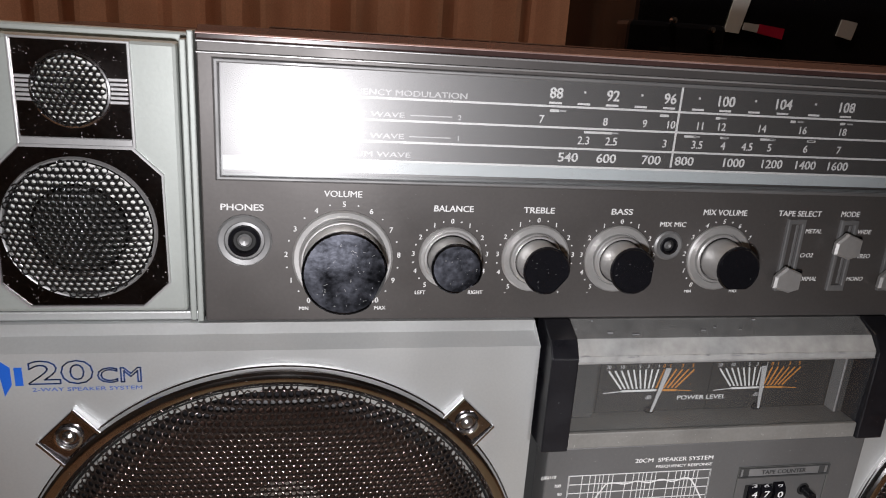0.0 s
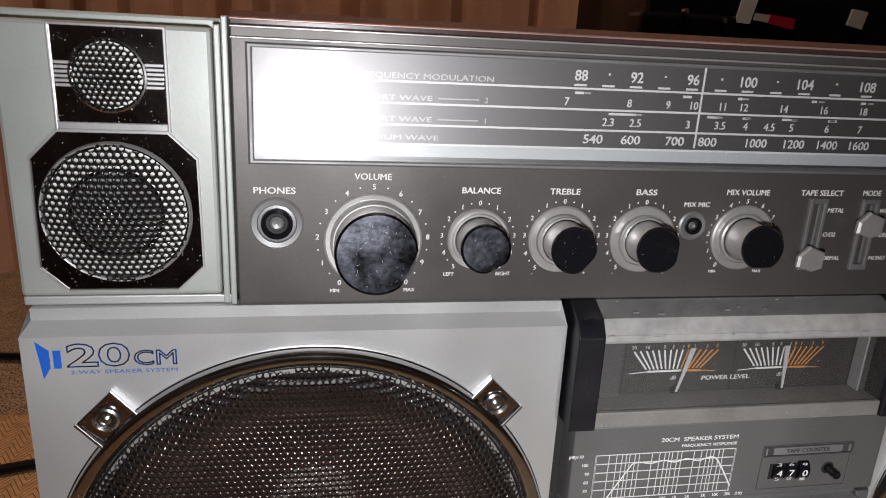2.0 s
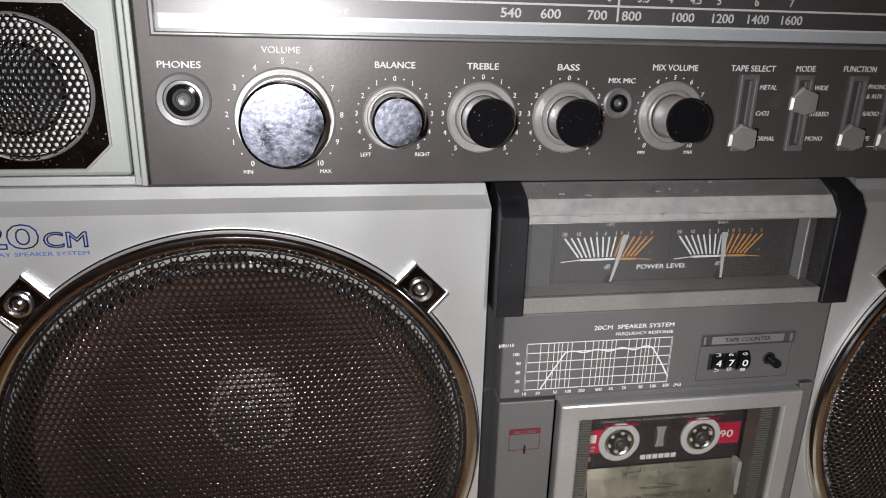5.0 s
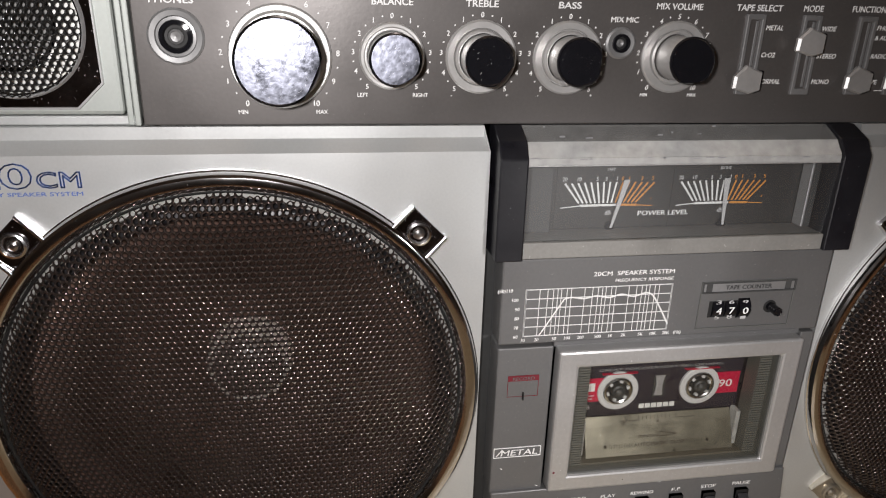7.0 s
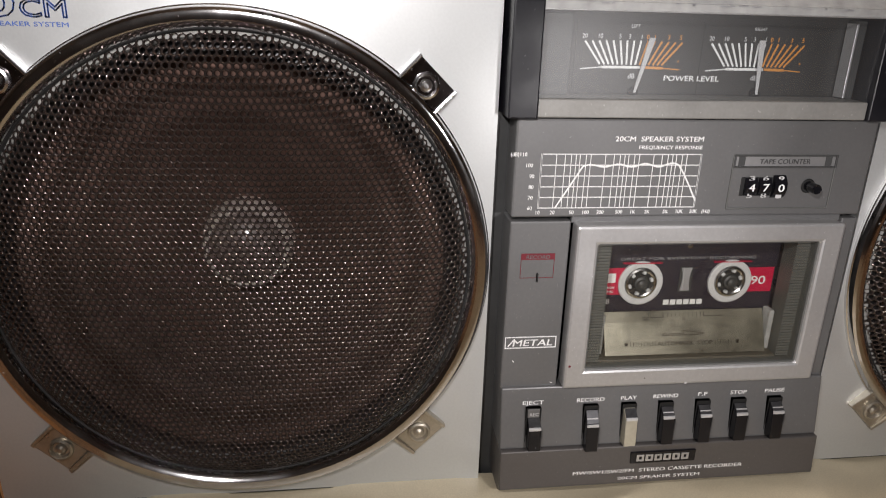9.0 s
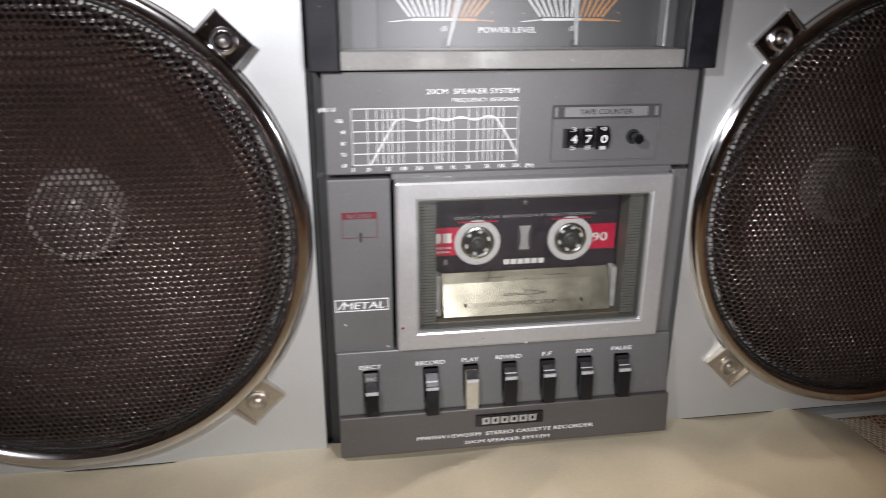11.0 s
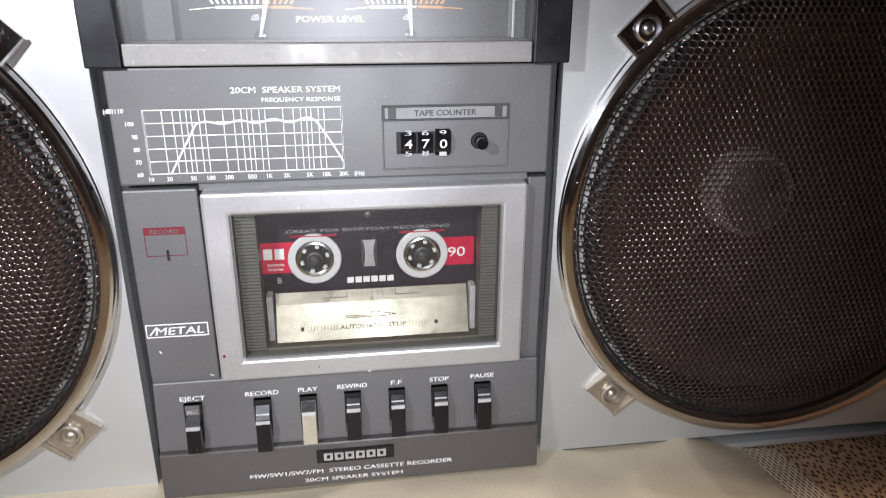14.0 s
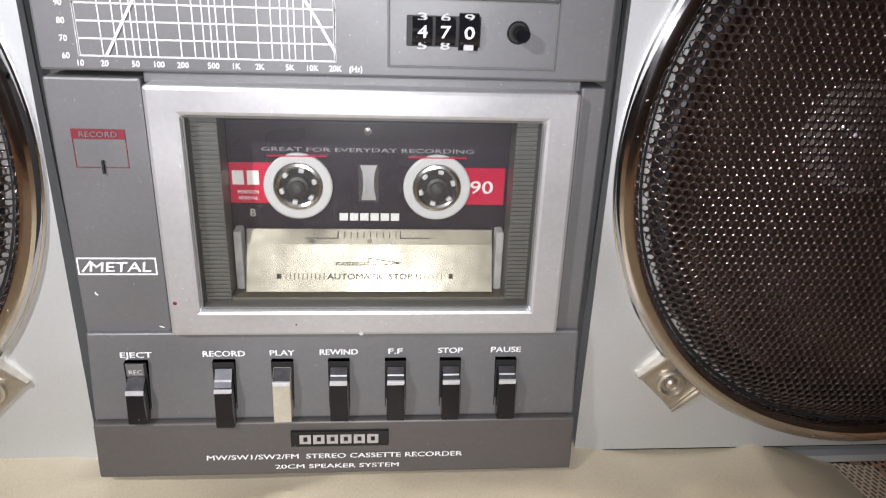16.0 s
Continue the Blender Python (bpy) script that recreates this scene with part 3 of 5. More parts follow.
# ---- upper panel: dial and controls ----
PX0, PX1 = -0.2228, 2 * MID + 0.2228
DX0, DX1, DZ0, DZ1 = -0.2157, 2 * MID + 0.2157, 0.3410, 0.3805
panel = part("control_panel", window(PX0, PX1, 0.2845, 0.3875, DX0 - 0.0015, DX1 + 0.0015, DZ0 - 0.0012, DZ1 + 0.0012, U, 0.016, 0.0006), PANEL, radio, "gunmetal control panel with white lettering")
part("top_trim", beam([(U - 0.0006, 0.3878), (U - 0.0006, 0.3900), (0.012, 0.3925), (0.016, 0.3925), (0.016, 0.3878)], PX0, PX1, 0.0005), CASE, panel, "dark brown trim over the dial")
# Two thin silver strips drawn for the highlight lines on the panel's bevel.
part("top_ledge", box(PX0, PX1, U - 0.0016, 0.012, 0.3832, 0.3840, 0.0003), TRIMSILVER, panel)
part("top_line", box(PX0, PX1, U - 0.0012, 0.012, 0.3869, 0.3877, 0.0003), TRIMSILVER, panel)
# Pinkish strip paints the red glint on the case's front edge.
part("trim_edge_glint", beam([(U - 0.0009, 0.3896), (U - 0.0009, 0.3900), (U + 0.0004, 0.3904), (U + 0.0004, 0.3896)], PX0, PX1, 0.0001), EDGEGLINT, panel, "reddish highlight painted along the edge of the trim")
DY = 0.0137
dial = part("tuning_dial", box(DX0 - 0.004, DX1 + 0.004, DY, DY + 0.002, DZ0 - 0.004, DZ1 + 0.004, 0), DIALBACK, radio, "dark tuning dial with white scales")
part("dial_frame", window(DX0 - 0.0016, DX1 + 0.0016, DZ0 - 0.0014, DZ1 + 0.0014, DX0, DX1, DZ0, DZ1, U - 0.0010, DY, 0.0004), RINGGREY, dial, "thin satin metal frame")
part("dial_strip", box(DX0, DX1, DY - 0.0010, DY, 0.3420, 0.3464, 0), DIALSTRIP, dial, "pale blue-grey strip along the scales")
part("strip_tick", strips([(x, x + 0.0002, 0.3428, 0.3444) for x in np.arange(-0.20, 0.18, 0.0036)], DY - 0.0012, DY - 0.0010), GREYPRINT, dial)
part("scale_line", strips([(-0.178, DX1 - 0.02, z - 0.0004, z + 0.0004) for z in (0.3703, 0.3622, 0.3541)], DY - 0.0002, DY), WHITE, dial)
part("strip_edge", strips([(DX0, DX1, 0.3464, 0.3472)], DY - 0.0006, DY), WHITE, dial)
LY = DY - 0.00015
word("FREQUENCY MODULATION", -0.1262 - 0.0520, 0.3725, 0.0022, LY, dial, GREYPRINT, 0.0520, "l")
for z, s in ((0.3644, "2"), (0.3564, "1")):
    word("SHORT WAVE", -0.1782, z, 0.0020, LY, dial, GREYPRINT, 0.0285, "l")
    part("dash", strips([(-0.1475, -0.1315, z - 0.0002, z + 0.0002)], LY, DY), GREYPRINT, dial)
    word(s, -0.1285, z, 0.0021, LY, dial, GREYPRINT)
word("MEDIUM WAVE", -0.1782, 0.3494, 0.0020, LY, dial, GREYPRINT, 0.0315, "l")
for s, x in (("88", -0.0911), ("92", -0.0678), ("96", -0.0436), ("100", -0.0189), ("104", 0.0070), ("108", 0.0365)):
    word(s, x, 0.3755, 0.0042, LY, dial, WHITE, 0.0052 if len(s) == 2 else 0.0072, bold=0.01)
    part("mark", strips([(x - 0.0026, x + 0.0026, 0.3712, 0.3720)], LY, DY), WHITE, dial)
for x in (-0.0795, -0.0557, -0.0310, -0.0060, 0.0215):
    part("dot", strips([(x - 0.0004, x + 0.0004, 0.3757, 0.3765)], LY, DY), WHITE, dial)
    part("mark", strips([(x - 0.0026, x + 0.0026, 0.3712, 0.3720)], LY, DY), WHITE, dial)
for s, x in (("7", -0.0960), ("8", -0.0697), ("9", -0.0530), ("10", -0.0415), ("11", -0.0288), ("12", -0.0191), ("14", -0.0007), ("16", 0.0181), ("18", 0.0370)):
    word(s, x, 0.3653, 0.0032, LY, dial, WHITE)
for x0, x1 in ((-0.0930, -0.0893), (-0.0470, -0.0432), (-0.0225, -0.0205), (0.0115, 0.0138), (0.0348, 0.0372)):
    part("band_mark", strips([(x0, x1, 0.3681, 0.3691)], LY, DY), WHITE, dial)
for x in (-0.0880, -0.0193, 0.0158, 0.0392):
    part("fine_print", strips([(x - 0.001, x + 0.0016, 0.3683, 0.3689)], LY, DY), GREYPRINT, dial)
for s, x in (("2.3", -0.0779), ("2.5", -0.0662), ("3", -0.0432), ("3.5", -0.0288), ("4", -0.0172), ("4.5", -0.0062), ("5", 0.0041), ("6", 0.0210), ("7", 0.0369)):
    word(s, x, 0.3576, 0.0033, LY, dial, WHITE)
for x0, x1 in ((-0.0780, -0.0662), (-0.0350, -0.0298), (-0.0190, -0.0162), (-0.0008, 0.0060), (0.0210, 0.0250)):
    part("band_mark", strips([(x0, x1, 0.3603, 0.3612)], LY, DY), WHITE, dial)
for x in (-0.0655, -0.0300, -0.0170, 0.0045, 0.0225):
    part("fine_print", strips([(x - 0.001, x + 0.0018, 0.3605, 0.3611)], LY, DY), GREYPRINT, dial)
for s, x in (("540", -0.0835), ("600", -0.0673), ("700", -0.0479), ("800", -0.0333), ("1000", -0.0108), ("1200", 0.0069), ("1400", 0.0228), ("1600", 0.0383)):
    word(s, x, 0.3507, 0.0037, LY, dial, WHITE, 0.0082 if len(s) == 3 else 0.0095, bold=0.006)
bm = stroke([(-0.0402, 0.3802), (-0.0402, 0.3485)], 0.0009, DY - 0.0025)
part("tuning_needle", bm, WHITE, dial, "white tuning needle")
g = part("dial_window", beam([(U + 0.0008, DZ0), (U + 0.0032, DZ1), (U + 0.0042, DZ1), (U + 0.0018, DZ0)], DX0, DX1), DIALGLASS, dial, "clear plastic dial window")
g.visible_shadow = False


def ring_marks(cx, cz, r, texts, start, end, y, parent, tall=0.0019, lean=0.0):
    """Figures and dots round a knob, from start to end in degrees, clockwise from straight up."""
    n = len(texts)
    for i, s in enumerate(texts):
        a = radians(start + (end - start) * i / (n - 1))
        x, z = cx + r * math.sin(a), cz + r * math.cos(a)
        if s:
            word(s, x, z, tall, y, parent, WHITE, 0, "c", lean)
        if i < n - 1:
            b = radians(start + (end - start) * (i + 0.5) / (n - 1))
            part("dot", lathe([(0, y), (0.00035, y)], cx + r * math.sin(b), cz + r * math.cos(b), 8), WHITE, parent)


PY = U - 0.0002


def flatten(bm, cx, cz, r, angle, share=0.88):
    """Cuts a flat into the side of a round cap."""
    n = Vector((math.cos(radians(angle)), 0, math.sin(radians(angle))))
    for v in bm.verts:
        d = (v.co - Vector((cx, 0, cz))).dot(n) - r * share
        if d > 0:
            v.co -= n * d
    return bm


LEAN = 0.085  # the caps face slightly upwards


def knob(name, cx, cz, base, cap, front, label, cap_mat, grip, flat, steps, scratches, aside=0.0):
    """A turned knob: ridged foot, waisted grip and a mirror-like cap with one flat."""
    k = part(name, lathe([(base, U + 0.001), (base, U - 0.0010), (base - 0.0007, U - 0.0016), (base - 0.003, U - 0.0014), (base - 0.0034, U - 0.0004), (cap, U - 0.0004)], cx, cz, 72), TURNED, radio, label, True)
    foot = [(cap + 0.0016, U - 0.0004)]
    for s in range(steps):
        y = U - 0.0022 - 0.0016 * s
        foot += [(cap + 0.0014 - 0.0003 * s, y), (cap + 0.0010 - 0.0003 * s, y - 0.0003), (cap + 0.0005 - 0.0003 * s, y - 0.0003)]
    part("skirt", lathe(foot, cx, cz, 72), TURNED, k, "ridged bright metal skirt")
    y0, y1 = foot[-1][1], front + 0.0018
    part("grip", lathe([(cap - 0.0002, y0), (cap - 0.0010, y0 + (y1 - y0) * 0.45), (cap - 0.0002, y1)], cx, cz, 72), grip, k, "", True)
    bm = lathe([(cap, front + 0.0018), (cap + 0.0002, front + 0.0014), (cap + 0.0002, front + 0.0005), (cap - 0.0003, front), (cap - 0.0007, front + 0.0004), (0, front + 0.0004)], cx, cz, 72)
    flatten(bm, cx, cz, cap, flat)
    for v in bm.verts:
        v.co.y += (v.co.z - cz) * LEAN - (v.co.x - cx) * aside
    c = part("cap", bm, cap_mat, k, "dark mirror cap with fine scuffs" if cap_mat is SCUFFED else "glossy black cap", True)
    rnd = random.Random(name)
    for i in range(scratches):
        r, t, turn = cap * 0.85 * math.sqrt(rnd.random()), rnd.uniform(0, 6.28), rnd.uniform(0, 6.28)
        size = cap * rnd.choice((0.012, 0.016, 0.02, 0.03, 0.03, 0.08))
        x, z = cx + r * math.cos(t), cz + r * math.sin(t)
        q = (x + size * math.cos(turn), z + size * math.sin(turn))
        if math.hypot(q[0] - cx, q[1] - cz) < cap * 0.84:
            bm = stroke([(x, z), q], rnd.uniform(0.00006, 0.00016), front + 0.00032)
            for v in bm.verts:
                v.co.y += (v.co.z - cz) * LEAN - (v.co.x - cx) * aside
            part("scratch", bm, GREYPRINT, c)
    return k


KZ = 0.3108
VX, VZ = -0.1717, 0.3101
knob("volume_knob", VX, VZ, 0.0190, 0.0152, -0.0125, "large volume knob with a scuffed mirror cap", SCUFFED, TURNED, -25, 3, 44)
knob("balance_knob", -0.1300, KZ, 0.0125, 0.0094, -0.0090, "balance knob with a scuffed mirror cap", SCUFFED, TURNED, -60, 1, 12, 0.09)
knob("treble_knob", -0.0953, KZ, 0.0140, 0.0090, -0.0105, "aluminium treble knob with a black cap", BLACK, TURNED, -42, 2, 12)
knob("bass_knob", -0.0602, KZ, 0.0142, 0.0090, -0.0105, "aluminium bass knob with a black cap", BLACK, TURNED, -4, 2, 16)
knob("mix_volume_knob", -0.0150, KZ + 0.0008, 0.0142, 0.0090, -0.0105, "aluminium mixing knob with a black cap", BLACK, TURNED, -90, 1, 5)
ring_marks(VX, VZ, 0.0214, list("0123456789") + ["10"], -143, 143, PY, panel, 0.0022)
word("MIN", -0.1864, 0.2897, 0.0016, PY, panel)
word("MAX", -0.1569, 0.2897, 0.0016, PY, panel)
for x, lo, hi in ((-0.1300, "LEFT", "RIGHT"), (-0.0953, "-", "+"), (-0.0602, "-", "+")):
    ring_marks(x, KZ, 0.0148 if x < -0.12 else 0.0158, ["5", "4", "3", "2", "1", "0", "1", "2", "3", "4", "5"], -140, 140, PY, panel, 0.0020)
    word(lo, x - 0.0112, 0.2962, 0.0016, PY, panel)
    word(hi, x + 0.0112, 0.2962, 0.0016, PY, panel)
ring_marks(-0.0150, KZ + 0.0008, 0.0158, ["0", "1", "2", "3", "4", "5", "6", "7", "", "", "10"], -140, 140, PY, panel, 0.0020, 0.2)
word("MIN", -0.0262, 0.2965, 0.0014, PY, panel)
word("MAX", -0.0050, 0.2965, 0.0014, PY, panel)
for s, x, z, w in (("PHONES", -0.2086, 0.3296, 0.0152), ("VOLUME", -0.1722, 0.3354, 0.0140), ("BALANCE", -0.1298, 0.3306, 0.0154), ("TREBLE", -0.0956, 0.3306, 0.0126),
                   ("BASS", -0.0608, 0.3307, 0.0090), ("MIX MIC", -0.0378, 0.3258, 0.0114), ("MIX VOLUME", -0.0153, 0.3312, 0.0196), ("TAPE SELECT", 0.0193, 0.3314, 0.0202), ("MODE", 0.0434, 0.3316, 0.0088), ("FUNCTION", 0.0690, 0.3318, 0.0155)):
    word(s, x, z, 0.0025 if s != "MIX MIC" else 0.0021, PY, panel, WHITE, w, bold=0.003)


def socket(name, x, z, r, label):
    j = part(name, lathe([(r, U + 0.001), (r, U - 0.0008), (r - 0.0008, U - 0.0013), (r - 0.0026, U - 0.0010), (r - 0.0030, U - 0.0002), (r * 0.56, U - 0.0004), (r * 0.56, U - 0.0012), (r * 0.5, U - 0.0012), (r * 0.46, U + 0.0004)], x, z, 56), RINGGREY, radio, label, True)
    part("jack_hole", lathe([(r * 0.55, U - 0.0003), (r * 0.30, U - 0.0002), (r * 0.28, U - 0.0001), (0, U - 0.0001)], x, z, 32), MATT, j)
    part("jack_collar", lathe([(r * 0.60, U - 0.0006), (r * 0.58, U - 0.0020), (r * 0.44, U - 0.0022), (r * 0.40, U - 0.0004)], x, z, 40), BLACK, j, "", True)
    part("jack_contact", lathe([(r * 0.26, U - 0.0004), (r * 0.18, U - 0.0010), (0, U - 0.0006)], x, z, 20), RINGGREY, j)


socket("headphone_socket", -0.2080, 0.3168, 0.0100, "headphone socket with a satin grey ring")
socket("microphone_socket", -0.0388, 0.3168, 0.0062, "small microphone socket with a satin grey ring")


def slider(x, z, name):
    """An upright slide switch with a flared grey lever."""
    s = part(name, window(x - 0.0042, x + 0.0042, 0.2968, 0.3290, x - 0.0024, x + 0.0024, 0.2995, 0.3268, U - 0.0014, U + 0.004, 0.0004), RINGGREY, radio, "upright slide switch with a flared grey lever")
    part("slot", box(x - 0.0024, x + 0.0024, U + 0.0005, U + 0.003, 0.2995, 0.3268, 0), MATT, s)
    part("rail", box(x + 0.0006, x + 0.0017, U - 0.0004, U + 0.001, 0.3000, 0.3264, 0.0002), RINGGREY, s)
    # the lever's front is a bent wing that reaches past the slot
    bm = bmesh.new()
    shape = [(-0.0086, -0.0034), (-0.0084, 0.0016), (-0.0038, 0.0060), (0.0036, 0.0032), (0.0036, -0.0042), (-0.0008, -0.0056)]
    rows = [(U, 0.25, -0.0002), (U - 0.0022, 0.30, -0.0002), (U - 0.0040, 0.96, 0.0), (U - 0.0058, 1.0, 0.0), (U - 0.0066, 0.88, 0.0)]
    loops = [[bm.verts.new((x + dx + p * k, y, z + q * k)) for p, q in shape] for y, k, dx in rows]
    for lo, hi in zip(loops, loops[1:]):
        for i in range(6):
            bm.faces.new((lo[i], lo[(i + 1) % 6], hi[(i + 1) % 6], hi[i]))
    bm.faces.new(loops[-1])
    bmesh.ops.recalc_face_normals(bm, faces=bm.faces)
    part("lever", bm, TURNED, s, "flared satin grey lever")
    # Black block added as the shade on the lever's right side.
    part("lever_shade", box(x + 0.0022, x + 0.0062, U - 0.0030, U - 0.0006, z - 0.0036, z + 0.0036, 0.0004), BLACK, s)


slider(0.0182, 0.3033, "tape_select_switch")
slider(0.0436, 0.3185, "mode_switch")
slider(0.0693, 0.3033, "function_switch")
slider(0.0880, 0.3033, "band_switch")
for s, x, z in (("METAL", 0.0236, 0.3238), ("CrO2", 0.0236, 0.3130), ("NORMAL", 0.0236, 0.3022), ("WIDE", 0.0490, 0.3238), ("STEREO", 0.0490, 0.3128), ("MONO", 0.0490, 0.3022), ("PHONO", 0.0746, 0.3245), ("& AUX", 0.0746, 0.3205), ("RADIO", 0.0746, 0.3130), ("TAPE", 0.0746, 0.3022)):
    word(s, x, z, 0.0020, PY, panel, WHITE, 0, "l", 0.15, 0.004)
part("bracket_print", stroke([(0.0835, 0.3130), (0.0850, 0.3130), (0.0850, 0.2985), (0.0800, 0.2985)], 0.0004, PY), WHITE, panel)

# ---- meter housing ----
HX0, HX1 = -0.0772, 0.0602
hz0 = 0.2308
house = part("meter_housing", box(HX0, HX1, -0.0085, 0.010, hz0, 0.2380, 0.0005), WORN, radio, "clear-fronted housing of the level meters")
part("meter_back", box(HX0, HX1, 0.0075, 0.0095, 0.2380, 0.284, 0), METERBACK, house)
part("top_lens", beam([(-0.0035, 0.2795), (0.0058, 0.2842), (0.0062, 0.2832), (-0.0028, 0.2783)], HX0, HX1, 0.0002), SHADEDACRYLIC, house, "scuffed clear top facet of the lens").visible_shadow = False
part("front_lens", beam([(-0.0085, 0.2738), (-0.0036, 0.2794), (-0.0028, 0.2782), (-0.0070, 0.2734)], HX0, HX1, 0.0002), HAZY, house, "hazy scuffed clear plastic lens").visible_shadow = False
part("lens_strip", box(HX0, HX1, -0.0086, -0.0070, 0.2706, 0.2737, 0.0002), HAZY, house, "hazy strip over the meter window").visible_shadow = False
w = part("meter_window", beam([(-0.0070, 0.2380), (-0.0086, 0.2706), (-0.0076, 0.2706), (-0.0060, 0.2380)], HX0, HX1), METERGLASS, house, "clear plastic meter window")
w.visible_shadow = False
# Silver strip: the scratched edge, with its highlight line painted in.
part("lens_edge", box(HX0, HX1, -0.0088, -0.0080, 0.2703, 0.2708, 0.0001), TRIMSILVER, house, "worn edge of the lens with its highlight painted in silver")
rnd = random.Random(5)
chips = bmesh.new()
x = HX0 + 0.001
while x < HX1 - 0.004:
    size = rnd.choice((0.0006, 0.0012, 0.003, 0.007)) * rnd.uniform(0.6, 1.3)
    z = 0.2735 + rnd.uniform(-0.0006, 0.0003)
    stroke([(x, z), (x + size * 0.5, z + rnd.uniform(-0.0004, 0.0004)), (min(HX1, x + size), z)], rnd.uniform(0.0002, 0.0006), -0.00875, chips)
    x += size + rnd.uniform(0.001, 0.014)
for k in range(7):
    x, y = rnd.uniform(HX0 + 0.004, HX1 - 0.004), rnd.uniform(0.1, 0.9)
    p = Vector((-0.0035, 0.2796)).lerp(Vector((0.0058, 0.2842)), y)
    t = box(x, x + rnd.uniform(0.0006, 0.003), p.x - 0.0003, p.x + 0.0002, p.y, p.y + rnd.uniform(0.0002, 0.0006), 0)
    me = bpy.data.meshes.new("chip")
    t.to_mesh(me)
    chips.from_mesh(me)
part("edge_wear", chips, DIMPRINT, house, "white chips along the edge of the lens")
part("inner_wall", box(HX0 + 0.0005, HX0 + 0.0150, 0.0040, 0.0075, 0.2380, 0.2690, 0.0003), GROOVE, house)
part("inner_wall", box(0.0556, HX1 - 0.0005, 0.0015, 0.0075, 0.2380, 0.2690, 0.0003), GROOVE, house)
part("inner_edge", box(0.0546, 0.0556, 0.0005, 0.0070, 0.2385, 0.2680, 0.0002), TRIMSILVER, house, "bright edge of the clear inner box")
MY = 0.0074
for cx in (-0.0362, 0.0168):
    face = part("meter_face", box(cx - 0.0235, cx + 0.0235, MY - 0.0004, MY, 0.2385, 0.2665, 0), METERBACK, house, "level meter scale with white and orange strokes")
    white, orange = bmesh.new(), bmesh.new()
    zb = 0.2484
    stroke([(cx - 0.0208, zb - 0.0004), (cx - 0.0120, zb + 0.0004)], 0.0004, MY - 0.0006, white)
    stroke([(cx - 0.0120, zb + 0.0004), (cx + 0.0045, zb + 0.0005)], 0.0010, MY - 0.0006, white)
    stroke([(cx + 0.0045, zb + 0.0005), (cx + 0.0135, zb + 0.0003)], 0.0010, MY - 0.0006, orange)
    stroke([(cx + 0.0135, zb + 0.0003), (cx + 0.0208, zb - 0.0002)], 0.0004, MY - 0.0006, orange)
    for i in range(15):
        f = i / 14
        x0 = cx - 0.0130 + 0.0262 * f
        x1 = cx - 0.0196 + 0.0402 * f
        zt = 0.2586 + 0.0004 * math.sin(math.pi * f)
        stroke([(x0, zb + 0.0017), (x1, zt)], 0.0008, MY - 0.0006, white if i < 9 else orange)
    part("white_strokes", white, WHITE, face)
    part("orange_strokes", orange, ORANGE, face)
    for s, x, m in (("20", -0.0200, GREYPRINT), ("10", -0.0135, GREYPRINT), ("5", -0.0055, GREYPRINT), ("3", -0.0015, GREYPRINT), ("1", 0.0035, GREYPRINT), ("0", 0.0060, ORANGE), ("1", 0.0090, ORANGE), ("3", 0.0148, ORANGE), ("5", 0.0198, ORANGE)):
        word(s, cx + x, 0.2608, 0.0018, MY - 0.0006, face, m)
    word("LEFT" if cx < 0 else "RIGHT", cx + 0.0005, 0.2648, 0.0014, MY - 0.0006, face, GREYPRINT)
    word("-", cx - 0.0200, 0.2515, 0.0014, MY - 0.0006, face, GREYPRINT)
    word("+", cx + 0.0200, 0.2515, 0.0014, MY - 0.0006, face, ORANGE)
    word("dB", cx + 0.0008, 0.2455, 0.0021, MY - 0.0006, face, GREYPRINT)
    tip = 0.0052 if cx < 0 else -0.0012
    blade = [(cx + 0.0017, 0.2390), (cx + 0.0027, 0.2390), (cx + 0.0035 + tip, 0.2605), (cx + 0.0009 + tip, 0.2605)]
    part("meter_needle", prism(blade, MY - 0.0024, MY - 0.0020), GREYPRINT, face, "tapered pale grey meter needle")
    part("needle_hub", lathe([(0.0022, MY - 0.0004), (0.0020, MY - 0.0016), (0, MY - 0.0018)], cx + 0.0020, 0.2392, 20), BLACK, face)
word("POWER LEVEL", -0.0095, 0.2449, 0.0022, MY - 0.0006, house, WHITE, 0.0238)
for x0, x1, inner in ((-0.0890, -0.0774, 1), (0.0604, 0.0735, -1)):
    a, b = (x0, x1)
    bm = beam([(-0.0100, hz0 - 0.0003), (-0.0100, 0.2735), (-0.0055, 0.2800), (0.0045, 0.2843), (0.012, 0.2843), (0.012, hz0 - 0.0003)], a, b, 0.0006)
    part("cheek", bm, CHEEK, house, "glossy black end cheek")

# ---- tape deck ----
XL, XR = -0.0846, 0.0684
deck = part("deck_body", box(-0.0905, 0.0742, 0.0070, 0.012, 0.0560, 0.2305, 0), GROOVE, radio, "dark recess behind the tape deck")
counter = part("counter_panel", box(XL, XR, D, 0.007, 0.1902, 0.2303, 0.0008), DECK, radio, "grey deck panel with a printed response chart and tape counter")
recorder = part("record_block", box(XL, -0.0592, D - 0.0002, 0.007, 0.1108, 0.1886, 0.0007), DECK, radio, "grey block beside the cassette door")
part("side_strip", box(0.0613, XR, D, 0.007, 0.1108, 0.1886, 0.0006), DECK, radio)
part("hinge_strip", box(-0.0588, 0.0613, D + 0.0015, 0.007, 0.1872, 0.1902, 0.0004), DECK, radio)
CY = D - 0.0002
